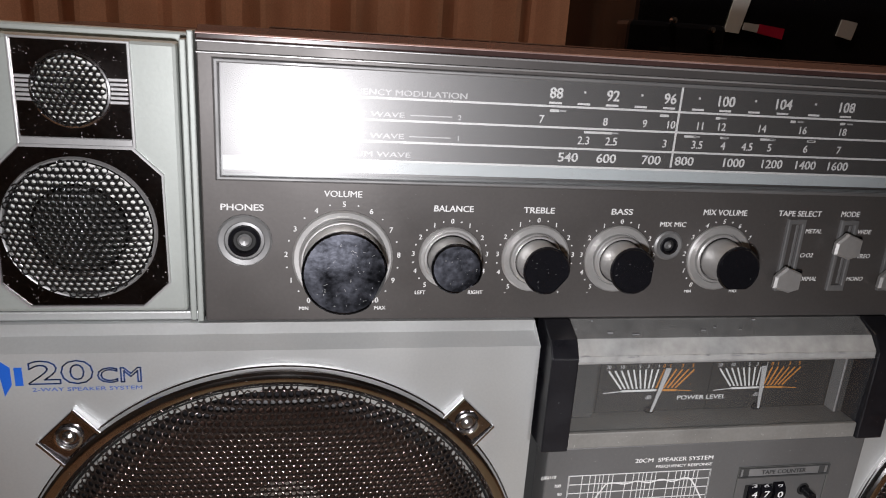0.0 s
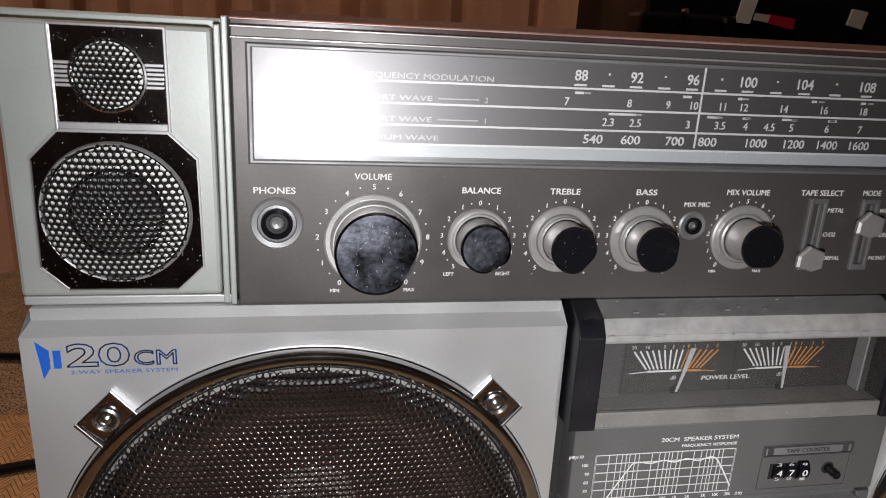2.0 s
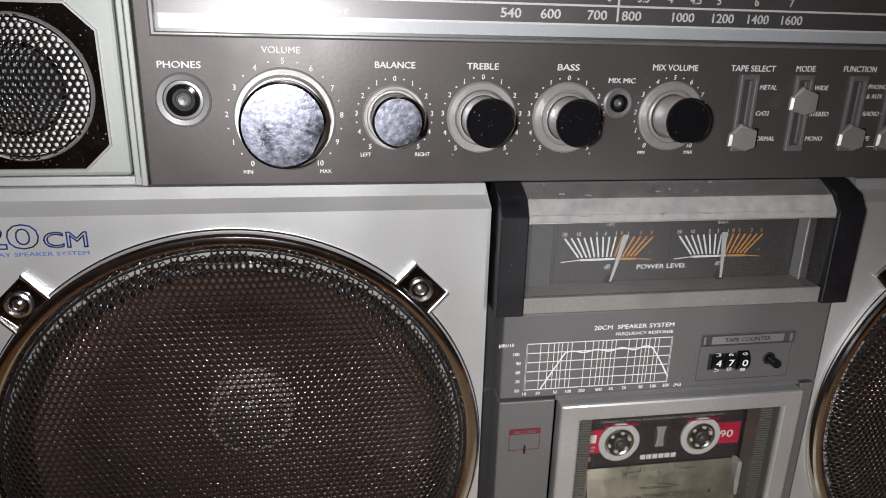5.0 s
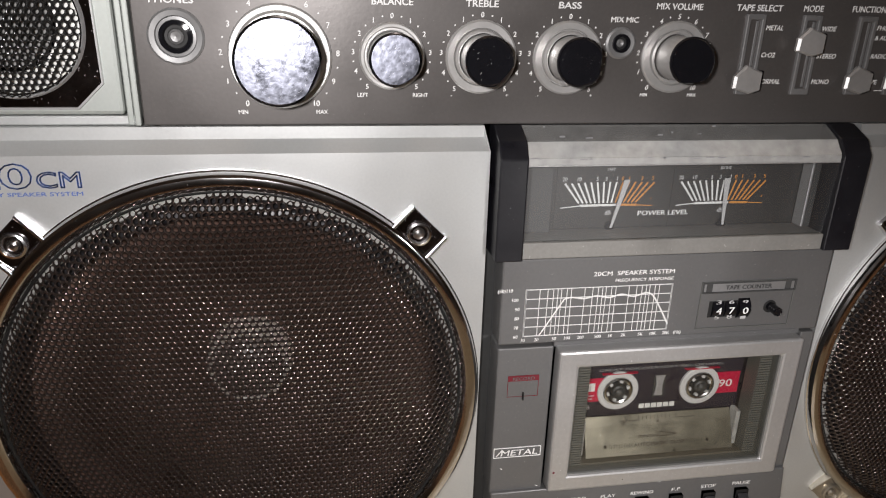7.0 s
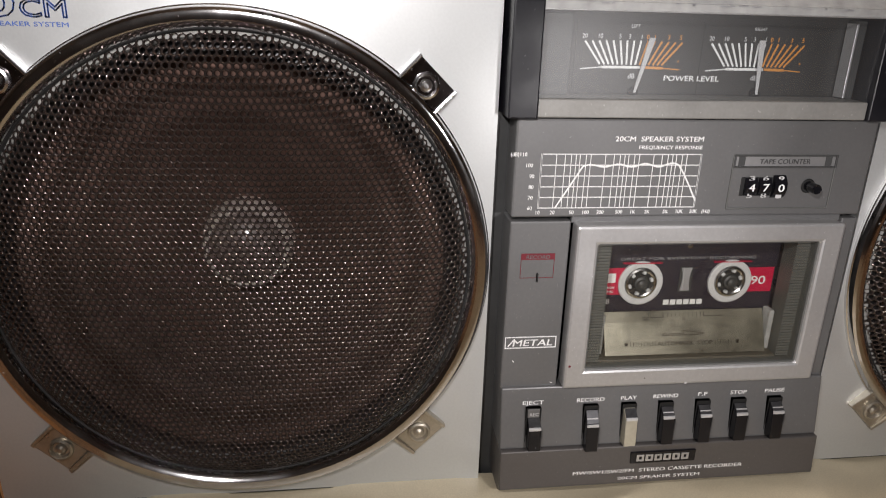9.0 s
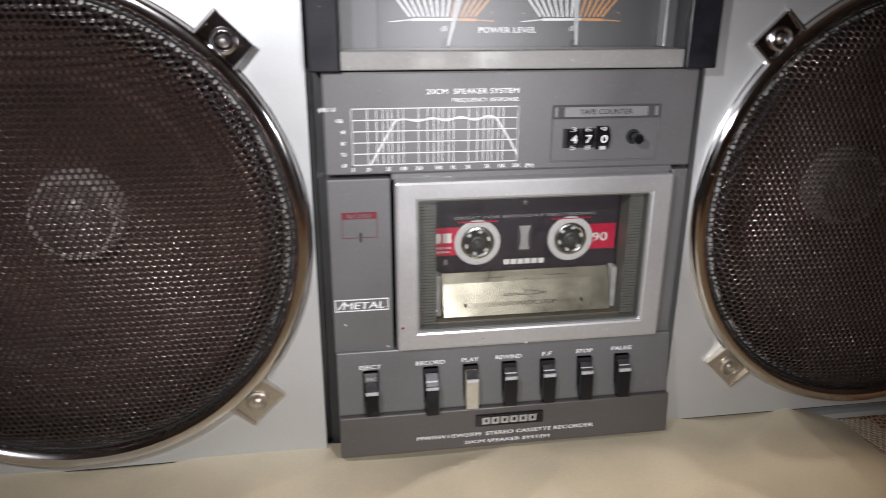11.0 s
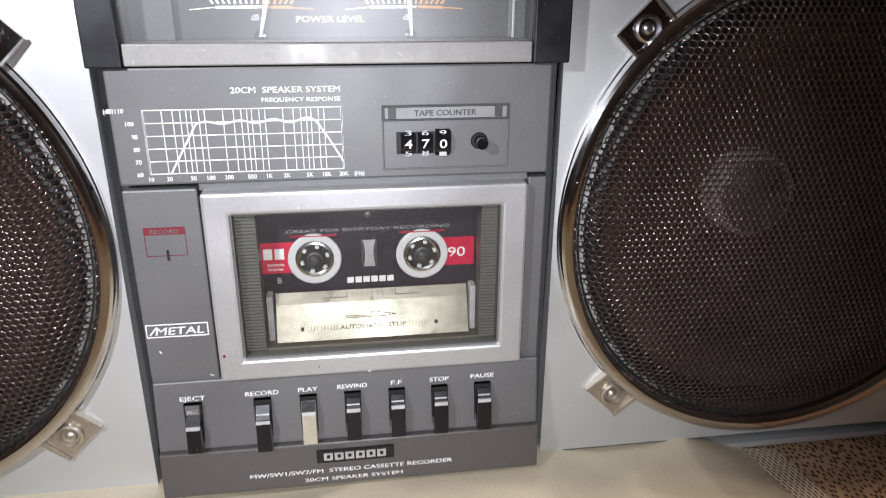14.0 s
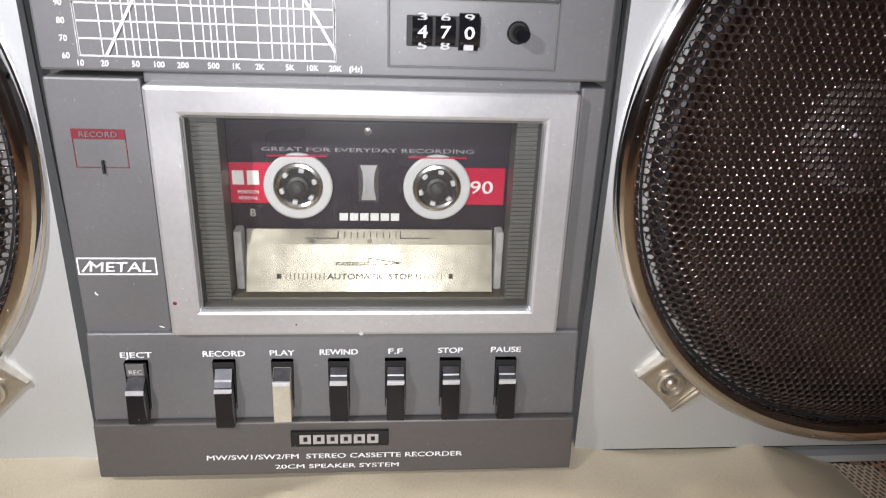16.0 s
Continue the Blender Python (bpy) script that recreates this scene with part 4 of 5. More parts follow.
# the response chart
gx0, gx1, gz0, gz1 = -0.0738, -0.0073, 0.1942, 0.2163
gw = gx1 - gx0
span = math.log10(2000.0)
lines = [(gx0 - 0.0003, gx1 + 0.0003, z - 0.00018, z + 0.00018) for z in np.linspace(gz0, gz1, 6)]
for dec in range(4):
    for k in range(1, 10):
        f = (math.log10(k) + dec) / span
        if f <= 1.0001 and k not in (7, 9):
            x = gx0 + gw * f
            lines.append((x - 0.00014, x + 0.00014, gz0, gz1))
lines += [(gx0 - 0.0003, gx0 + 0.0003, gz0, gz1), (gx1 - 0.0003, gx1 + 0.0003, gz0, gz1)]
chart = part("response_chart", strips(lines[:1], CY, D), WHITE, counter, "white printed frequency response chart")
for q in lines[1:]:
    part("chart_line", strips([q], CY, D), WHITE, chart)
curve = []
for i in range(60):
    f = 0.103 + (1 - 0.103) * i / 59
    if f < 0.26:
        q = (f - 0.103) / 0.157
        h = 0.80 * q
    elif f < 0.86:
        q = (f - 0.26) / 0.6
        h = 0.80 + 0.035 * math.sin(q * 22) * (0.5 + 0.5 * q) - 0.01 + 0.02 * q
    else:
        q = (f - 0.86) / 0.14
        h = 0.80 - 0.68 * q ** 1.15
    curve.append((gx0 + gw * f, gz0 + (gz1 - gz0) * h))
bm = bmesh.new()
rows = []
for i, (x, z) in enumerate(curve):
    (xa, za), (xb, zb) = curve[max(0, i - 1)], curve[min(len(curve) - 1, i + 1)]
    n = Vector((za - zb, xb - xa)).normalized() * 0.00034
    rows.append([bm.verts.new((x + s * n.x, CY - 0.0003, z + s * n.y)) for s in (-1, 1)])
for p, q in zip(rows, rows[1:]):
    bm.faces.new((p[0], q[0], q[1], p[1]))
part("response_curve", bm, WHITE, chart)
for k, s in enumerate(("60", "70", "80", "90", "100", "(dB)110")):
    word(s, gx0 - 0.0012 - 0.00115 * len(s), gz0 + (gz1 - gz0) * k / 5, 0.0016, CY, counter, WHITE)
for hz, s in ((10, "10"), (20, "20"), (50, "50"), (100, "100"), (200, "200"), (500, "500"), (1000, "1K"), (2000, "2K"), (5000, "5K"), (10000, "10K"), (20000, "20K")):
    word(s, gx0 + gw * math.log10(hz / 10) / span, 0.1924, 0.0016, CY, counter, WHITE)
word("(Hz)", -0.0018, 0.1924, 0.0016, CY, counter, WHITE)
word("20CM  SPEAKER SYSTEM", -0.0259, 0.2226, 0.0021, CY, counter, WHITE, 0.0370)
word("FREQUENCY RESPONSE", -0.0208, 0.2192, 0.0015, CY, counter, WHITE, 0.0268)
# the tape counter
part("counter_bezel", window(0.0067, 0.0529, 0.1931, 0.2165, 0.0073, 0.0523, 0.1937, 0.2159, D - 0.0006, D, 0.0002), RIB, counter)
bar = part("counter_strip", window(0.0069, 0.0527, 0.2109, 0.2163, 0.0077, 0.0519, 0.2116, 0.2156, D - 0.0010, D, 0.0002), GROOVE, counter)
part("strip_plate", box(0.0077, 0.0519, D - 0.0004, D + 0.0004, 0.2116, 0.2156, 0), RINGGREY, bar, "pale strip")
for x in (0.0090, 0.0475):
    part("strip_square", box(x, x + 0.0028, D - 0.0006, D, 0.2117, 0.2155, 0), GROOVE, bar)
word("TAPE COUNTER", 0.0295, 0.2136, 0.0021, D - 0.0006, bar, GROOVE, 0.0225)
cw = part("counter_window", box(0.0118, 0.0318, D - 0.0003, D + 0.001, 0.1988, 0.2068, 0.0002), MATT, counter, "black window with three white-figured wheels")
for i, (s, x) in enumerate((("4", 0.0160), ("7", 0.0222), ("0", 0.0285))):
    r = 0.0048 if i < 2 else 0.0056
    bm = bmesh.new()
    seg = 20
    loops = []
    for xx in (x - 0.0027, x + 0.0027):
        loops.append([bm.verts.new((xx, D + 0.0026 - r * 0.95 * math.sin(math.pi * k / seg), 0.2028 - r * math.cos(math.pi * k / seg))) for k in range(seg + 1)])
    for k in range(seg):
        bm.faces.new((loops[0][k], loops[0][k + 1], loops[1][k + 1], loops[1][k]))
    bm.faces.new(loops[0]), bm.faces.new(loops[1])
    wh = part("counter_wheel", bm, BLACK, cw, "black counter wheel with a white figure")
    yy = D + 0.0026 - r * 0.95 - 0.0002
    word(s, x, 0.2029, 0.0033, yy, cw, WHITE, 0.0026, bold=0.0, name="figure")
    word(str((int(s) + 9) % 10), x, 0.2066, 0.0020, yy + 0.0012, cw, GREYPRINT, 0.0025, name="figure")
    word(str((int(s) + 1) % 10), x, 0.1992, 0.0020, yy + 0.0012, cw, GREYPRINT, 0.0025, name="figure")
part("reset_well", lathe([(0.0031, D - 0.0003), (0.0029, D - 0.0005), (0.0026, D - 0.0002), (0, D - 0.0002)], 0.0420, 0.2030, 28), MATT, counter)
part("reset_knob", lathe([(0.0021, D), (0.0021, D - 0.0062), (0.0018, D - 0.0067), (0.0014, D - 0.0065), (0, D - 0.0065)], 0.0422, 0.2030, 28), BLACK, counter, "black reset button", True)
# record block prints
part("record_flash", strips([(-0.0793, -0.0650, 0.1720, 0.1747)], CY - 0.0003, D), DARKRED, recorder, "dark red record flash")
word("RECORD", -0.0721, 0.17335, 0.0016, CY - 0.0005, recorder, DECK, 0.0100)
part("record_frame", strips([(-0.0793, -0.0791, 0.1638, 0.1720), (-0.0652, -0.0650, 0.1638, 0.1720), (-0.0793, -0.0650, 0.1638, 0.1640)], CY - 0.0002, D), DARKRED, recorder)
part("record_slot", box(-0.0722, -0.0716, CY - 0.0010, D, 0.1622, 0.1660, 0.0001), MATT, recorder)
part("metal_frame", window(-0.0838, -0.0611, 0.1310, 0.1365, -0.0834, -0.0615, 0.1314, 0.1361, CY - 0.0002, D, 0), WHITE, recorder)
part("logo_tail", stroke([(-0.0824, 0.1322), (-0.0798, 0.1354)], 0.0006, CY - 0.0003), WHITE, recorder)
word("METAL", -0.0716, 0.13375, 0.0032, CY - 0.0003, recorder, WHITE, 0.0176, "c", 0.12, 0.003)
part("scratch", stroke([(-0.0800, 0.1252), (-0.0794, 0.1244)], 0.0004, CY - 0.0002), WHITE, recorder)
part("scratch", stroke([(-0.0625, 0.1138), (-0.0612, 0.1134)], 0.0003, CY - 0.0002), WHITE, recorder)

# cassette door
DOORY = -0.0122
door = part("cassette_door", window(-0.0578, 0.0602, 0.1128, 0.1878, -0.0484, 0.0507, 0.1213, 0.1797, DOORY, D + 0.003, 0.0012), TRIMSILVER, radio, "satin silver cassette door with a clear window")
part("door_inner", window(-0.0490, 0.0513, 0.1207, 0.1803, -0.0478, 0.0501, 0.1219, 0.1791, DOORY + 0.0014, 0.0105, 0.0002), RIB, door)
pane = part("door_window", box(-0.0478, 0.0501, DOORY + 0.0022, DOORY + 0.0032, 0.1219, 0.1791, 0), TAPEGLASS, door, "smoky clear window")
pane.visible_shadow = False
for x0, x1 in ((-0.0477, -0.0404), (0.0438, 0.0500)):
    part("ribbed_side", box(x0, x1, -0.0058, 0.003, 0.1222, 0.1788, 0), RIB, door)
    for k in range(42):
        z = 0.1226 + k * 0.00134
        part("rib", box(x0, x1, -0.0065, -0.0057, z, z + 0.0007, 0), RIB, door)
part("well", box(-0.0480, 0.0502, 0.0155, 0.0165, 0.1120, 0.1800, 0), WELL, door)
part("well_floor", box(-0.0404, 0.0438, -0.0060, 0.0060, 0.1212, 0.1228, 0.0003), WELL, door, "smoky brown floor of the cassette well")
part("door_speck", lathe([(0, DOORY - 0.0001), (0.0006, DOORY - 0.0001)], -0.0556, 0.1240, 10), DARKRED, door)
part("door_speck", lathe([(0, DOORY - 0.0001), (0.0003, DOORY - 0.0001)], -0.0205, 0.1167, 10), BROWNPRINT, door)
part("door_chip", lathe([(0, DOORY - 0.0001), (0.0007, DOORY - 0.0001)], -0.0010, 0.1136, 10), GREYPRINT, door)
# guide plate in front of the tape
prof = [(-0.0036, 0.1234), (0.0022, 0.1372), (0.0045, 0.1416), (0.0051, 0.1413), (0.0030, 0.1370), (-0.0028, 0.1231)]
plate = part("tape_guide_plate", beam(prof, -0.0366, 0.0402, 0.0002), GOLD, door, "worn champagne metal plate with a printed tape scale")


def on_plate(z):
    return -0.0036 + (z - 0.1234) * 0.4203 - 0.0003


def plate_print(ob):
    for v in ob.data.vertices:
        v.co.y = on_plate(v.co.z) if v.co.z < 0.1372 else 0.0022 + (v.co.z - 0.1372) * 0.523 - 0.0003
    return ob


plate_print(word("AUTOMATIC STOP", 0.0015, 0.1281, 0.0017, 0, plate, BROWNPRINT, 0.0265))
plate_print(part("tick", strips([(x, x + 0.0002, 0.1272, 0.1290) for x in (*np.arange(-0.0245, -0.0125, 0.0013), *np.arange(0.0160, 0.0245, 0.0013))], 0, 0.0001), BROWNPRINT, plate))
plate_print(part("square", strips([(-0.0272, -0.0258, 0.1274, 0.1288), (0.0262, 0.0276, 0.1274, 0.1288)], 0, 0.0001), BROWNPRINT, plate))
plate_print(part("arrow", stroke([(-0.0090, 0.1320), (0.0010, 0.1320), (0.0010, 0.1333), (0.0110, 0.1320), (0.0060, 0.1314), (-0.0090, 0.1314), (-0.0090, 0.1320)], 0.00028, 0), BROWNPRINT, plate))
plate_print(part("tape_scale", stroke([(-0.0185, 0.1390), (-0.0085, 0.1390), (-0.0085, 0.1408)], 0.0003, 0), BROWNPRINT, plate))
plate_print(part("tape_scale", stroke([(0.0110, 0.1408), (0.0110, 0.1391), (0.0205, 0.1391)], 0.0003, 0), BROWNPRINT, plate))
plate_print(part("tick", strips([(x, x + 0.00022, 0.1391, 0.1408) for x in np.arange(-0.0085, 0.0112, 0.0020)], 0, 0.0001), BROWNPRINT, plate))
plate_print(word("100", -0.0165, 0.1381, 0.0011, 0, plate, BROWNPRINT))
plate_print(word("50", 0.0013, 0.1382, 0.0011, 0, plate, BROWNPRINT))
for x in (-0.0385, 0.0420):
    part("holder_arm", box(x - 0.0012, x + 0.0012, -0.0010, 0.0050, 0.1232, 0.1425, 0.0004), HAZY, door, "clear arm of the cassette holder").visible_shadow = False

# keys
key_panel = part("key_panel", beam([(-0.0088, 0.1122), (-0.0128, 0.0834), (0.007, 0.0834), (0.007, 0.1122)], XL + 0.0004, XR - 0.0002, 0.0006), DECK, radio, "grey panel with seven lever keys")


def face_y(z):
    return -0.0128 + (z - 0.0834) * (0.0040 / 0.0288)


for s, x in (("EJECT", -0.0698), ("RECORD", -0.0434), ("PLAY", -0.0256), ("REWIND", -0.0081), ("F.F", 0.0096), ("STOP", 0.0270), ("PAUSE", 0.0448)):
    ob = word(s, x, 0.1053 + (x + 0.07) * 0.009, 0.0020, face_y(0.1053) - 0.0003, key_panel, WHITE, {"EJECT": 0.0095, "RECORD": 0.0128, "PLAY": 0.0076, "REWIND": 0.0118, "F.F": 0.0044, "STOP": 0.0078, "PAUSE": 0.0096}[s], bold=0.004)
    hw = 0.0033
    k = part("deck_key", window(x - hw, x + hw, 0.0838, 0.1036, x - hw + 0.0003, x + hw - 0.0003, 0.0841, 0.1033, face_y(0.094) - 0.0010, face_y(0.094) + 0.002, 0), MATT, radio, "black " + s.lower().replace(".", "") + " lever key with a bright edge" if s != "PLAY" else "bare grey play lever key")
    part("key_well", box(x - hw, x + hw, face_y(0.094) - 0.0006, face_y(0.094) + 0.001, 0.0838, 0.1036, 0), MATT, k)
    drop = {"RECORD": 0.0030, "EJECT": 0.0034}.get(s, 0.0006)
    xa, xb = x - hw + 0.0006, x + hw - 0.0004
    top = 0.1022 - (drop if s == "EJECT" else 0.0006)
    low = 0.0845 - (0.0022 if s == "RECORD" else 0.0004)
    edge = 0.0990 - drop
    lever = beam([(-0.0125, low), (-0.0172, low + 0.0005), (-0.0160, edge), (-0.0122, top), (-0.0085, top)], xa, xb, 0.0004)
    part("key_lever", lever, IVORY if s == "PLAY" else BLACK, k, "bare ivory metal lever" if s == "PLAY" else "")
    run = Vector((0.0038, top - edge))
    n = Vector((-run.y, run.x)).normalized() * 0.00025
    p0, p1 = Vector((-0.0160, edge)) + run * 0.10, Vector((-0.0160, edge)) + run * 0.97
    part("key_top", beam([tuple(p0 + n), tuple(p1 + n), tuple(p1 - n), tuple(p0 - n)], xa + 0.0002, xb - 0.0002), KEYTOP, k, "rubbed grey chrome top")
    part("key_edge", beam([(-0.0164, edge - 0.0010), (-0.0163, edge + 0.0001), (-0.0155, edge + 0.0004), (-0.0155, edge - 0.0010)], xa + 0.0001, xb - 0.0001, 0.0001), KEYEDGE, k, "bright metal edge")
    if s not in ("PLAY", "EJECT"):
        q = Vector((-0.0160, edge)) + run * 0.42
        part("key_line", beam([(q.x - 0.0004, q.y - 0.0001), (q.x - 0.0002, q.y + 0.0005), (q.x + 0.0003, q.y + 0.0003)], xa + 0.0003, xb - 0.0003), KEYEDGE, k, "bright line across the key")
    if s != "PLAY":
        part("key_side", box(xb - 0.0002, xb + 0.0003, -0.0166, -0.0150, low + 0.0012, edge - 0.0008, 0.0001), KEYTOP, k, "narrow grey chrome side")
part("eject_plate", box(-0.0726, -0.0672, face_y(0.094) - 0.0012, face_y(0.094) + 0.001, 0.0990, 0.1034, 0.0002), DECK, key_panel, "grey plate over the eject key")
word("REC", -0.0697, 0.1008, 0.0016, face_y(0.094) - 0.0014, key_panel, GREYPRINT, 0.0040)
# bottom plate
foot_plate = part("foot_plate", beam([(-0.0148, 0.0832), (-0.0162, 0.0640), (-0.0120, 0.0612), (0.007, 0.0612), (0.007, 0.0832)], XL + 0.0004, XR, 0.0006), PANEL, radio, "dark grey name strip under the keys")


def foot_y(z):
    return -0.0148 - (0.0832 - z) * (0.0014 / 0.0192) - 0.00035


name_plate = part("name_plate", box(-0.0236, 0.0076, foot_y(0.0772) - 0.0004, foot_y(0.0772) + 0.001, 0.0743, 0.0802, 0.0002), BLACK, foot_plate, "black name plate with worn silver blocks")
for i in range(6):
    x = -0.0208 + i * 0.0043
    part("plate_block", window(x, x + 0.0036, 0.0755, 0.0789, x + 0.0012, x + 0.0025, 0.0764, 0.0781, foot_y(0.0772) - 0.0006, foot_y(0.0772), 0.0001), TRIMSILVER, name_plate)
word("MW/SW1/SW2/FM  STEREO CASSETTE RECORDER", -0.0093, 0.0708, 0.0019, foot_y(0.0708), foot_plate, WHITE, 0.0820)
word("20CM SPEAKER SYSTEM", -0.0090, 0.0671, 0.0017, foot_y(0.0671) - 0.0001, foot_plate, WHITE, 0.0398)

# ---- the cassette ----
tape = thing("cassette", (0.001, 0.011, 0.1112), "black compact cassette with red end labels, loaded in the deck", "cassette")
TY = 0.0062
RZ = 0.1550
RXL, RXR = -0.0203, 0.0222
shell = part("shell", box(-0.0492, 0.0512, TY, TY + 0.0087, 0.1112, 0.1752, 0.0008), TAPEBLACK, tape, "glossy black cassette shell")
part("red_label", box(-0.0412, -0.0278, TY - 0.0003, TY + 0.0004, 0.1494, 0.1622, 0), RED, tape, "red end label")
part("red_label", box(0.0298, 0.0434, TY - 0.0003, TY + 0.0004, 0.1494, 0.1613, 0), RED, tape, "red end label with white figures")
part("red_line", strips([(RXL - 0.009, RXL + 0.009, 0.1645, 0.1648), (RXR - 0.009, RXR + 0.009, 0.1645, 0.1648)], TY - 0.0016, TY), RED, tape)
word("90", 0.0362, 0.1553, 0.0042, TY - 0.0005, tape, WHITE, 0.0070)
part("label_block", strips([(-0.0400, -0.0366, 0.1553, 0.1597), (-0.0356, -0.0320, 0.1553, 0.1597)], TY - 0.0005, TY), WHITE, tape)
word("POSITION", -0.0355, 0.1530, 0.0011, TY - 0.0005, tape, WHITE)
word("NORMAL", -0.0355, 0.1511, 0.0011, TY - 0.0005, tape, WHITE)
word("GREAT FOR EVERYDAY RECORDING", 0.0012, 0.1665, 0.0013, TY - 0.0003, tape, DIMPRINT, 0.0640)
word("B", -0.0345, 0.1463, 0.0026, TY - 0.0003, tape, GREYPRINT)
part("brand_bar", strips([(-0.0080 + i * 0.0032, -0.0080 + i * 0.0032 + 0.0026, 0.1438, 0.1462) for i in range(6)], TY - 0.0003, TY), WHITE, tape)
part("tape_window", box(-0.0020, 0.0042, TY - 0.0003, TY, 0.1500, 0.1620, 0), GROOVE, tape)
part("window_line", strips([(-0.0002, 0.00005, 0.1510, 0.1614)], TY - 0.0007, TY), GREYPRINT, tape)
# Pale concave shape painted as the glint in the slot.
part("window_glint", prism([(-0.0012, 0.1507), (0.0034, 0.1507), (0.0029, 0.1535), (0.0027, 0.1565), (0.0030, 0.1595), (0.0037, 0.1618), (-0.0015, 0.1618), (-0.0008, 0.1595), (-0.0005, 0.1565), (-0.0007, 0.1535)], TY - 0.0005, TY), GLINT, tape, "pale concave glint painted in the middle slot")
for x in (RXL, RXR):
    h = part("hub_surround", lathe([(0.0104, TY), (0.0104, TY - 0.0010), (0.0099, TY - 0.0013), (0.0076, TY - 0.0013), (0.0074, TY - 0.0006)], x, RZ, 56), HUBWHITE, tape, "white hub surround", True)
    part("hub_groove", lathe([(0.0078, TY - 0.0007), (0.0070, TY - 0.0007)], x, RZ, 48), GROOVE, h)
    part("hub", lathe([(0.0073, TY - 0.0007), (0.0072, TY - 0.0015), (0.0064, TY - 0.0017), (0.0056, TY - 0.0013), (0.0053, TY + 0.001)], x, RZ, 48), CHROME, h, "bright plastic hub", True)
    part("hub_hole", lathe([(0.0060, TY - 0.0003), (0, TY - 0.0003)], x, RZ, 32), MATT, h)
    for k in range(6):
        a = math.pi / 3 * k + 0.3
        bm = box(0.0045, 0.0058, TY - 0.0016, TY, -0.0008, 0.0008, 0.0002)
        bm.transform(Matrix.Translation((x, 0, RZ)) @ Matrix.Rotation(-a, 4, "Y"))
        part("hub_tooth", bm, HUBWHITE, h)
    part("spindle", lathe([(0.0034, TY), (0.0033, TY - 0.0020), (0.0024, TY - 0.0024), (0.0022, TY - 0.0036), (0.0012, TY - 0.0044), (0, TY - 0.0046)], x, RZ, 24), GROOVE, h, "dark drive spindle", True)
for x in (-0.0440, 0.0460, 0.001):
    part("shell_screw", lathe([(0.0013, TY), (0.0012, TY - 0.0003), (0, TY - 0.0004)], x, 0.1722, 14), CHROME, tape)

# carrying handle folded behind the top edge
handle = part("carry_handle", box(-0.205, 0.190, 0.110, 0.128, 0.3885, 0.3918, 0.0012), CASE, radio, "dark folded carrying handle with a row of studs")
for k in range(60):
    x = -0.190 + k * 0.006
    part("stud", lathe([(0, 0.1090), (0.0005, 0.1092), (0.0006, 0.1102)], x, 0.3906, 8), CHROME, handle)

# ---- the table and what lies on it ----


def patterned(name, build):
    m = bpy.data.materials.new(name)
    m.use_nodes = True
    n, link = m.node_tree.nodes, m.node_tree.links.new
    co = n.new("ShaderNodeTexCoord")
    b = n["Principled BSDF"]
    b.inputs["Roughness"].default_value = 0.75
    build(n, link, co.outputs["Object"], b)
    return m


def mixed(n, link, fac, a, b_, target):
    mix = n.new("ShaderNodeMix")
    mix.data_type = "RGBA"
    link(fac, mix.inputs["Factor"])
    mix.inputs["A"].default_value, mix.inputs["B"].default_value = (*a, 1), (*b_, 1)
    cloud, rng, mul = n.new("ShaderNodeTexNoise"), n.new("ShaderNodeMapRange"), n.new("ShaderNodeVectorMath")
    cloud.inputs["Scale"].default_value, cloud.inputs["Detail"].default_value = 60, 8
    rng.inputs["From Min"].default_value, rng.inputs["From Max"].default_value = 0.3, 0.7
    rng.inputs["To Min"].default_value, rng.inputs["To Max"].default_value = 0.75, 1.2
    mul.operation = "SCALE"
    link(cloud.outputs["Fac"], rng.inputs["Value"])
    link(mix.outputs["Result"], mul.inputs[0])
    link(rng.outputs[0], mul.inputs["Scale"])
    link(mul.outputs[0], target)


def spots(n, link, co, b):
    mp, vor, cut = n.new("ShaderNodeMapping"), n.new("ShaderNodeTexVoronoi"), n.new("ShaderNodeMapRange")
    warp = n.new("ShaderNodeTexNoise")
    warp.inputs["Scale"].default_value = 260
    mp.inputs["Scale"].default_value = (400, 270, 1)
    mp.inputs["Rotation"].default_value = (0, 0, 0.5)
    link(co, mp.inputs[0])
    vor.inputs["Randomness"].default_value = 0.75
    vor.voronoi_dimensions = "2D"
    vor.inputs["Scale"].default_value = 1
    link(mp.outputs[0], vor.inputs["Vector"])
    link(co, warp.inputs["Vector"])
    add = n.new("ShaderNodeMath")
    add.operation = "MULTIPLY_ADD"
    link(warp.outputs["Fac"], add.inputs[0])
    add.inputs[1].default_value = 0.3
    link(vor.outputs["Distance"], add.inputs[2])
    cut.inputs["From Min"].default_value, cut.inputs["From Max"].default_value = 0.40, 0.48
    link(add.outputs[0], cut.inputs["Value"])
    mixed(n, link, cut.outputs[0], (0.06, 0.026, 0.012), (0.46, 0.30, 0.18), b.inputs["Base Color"])


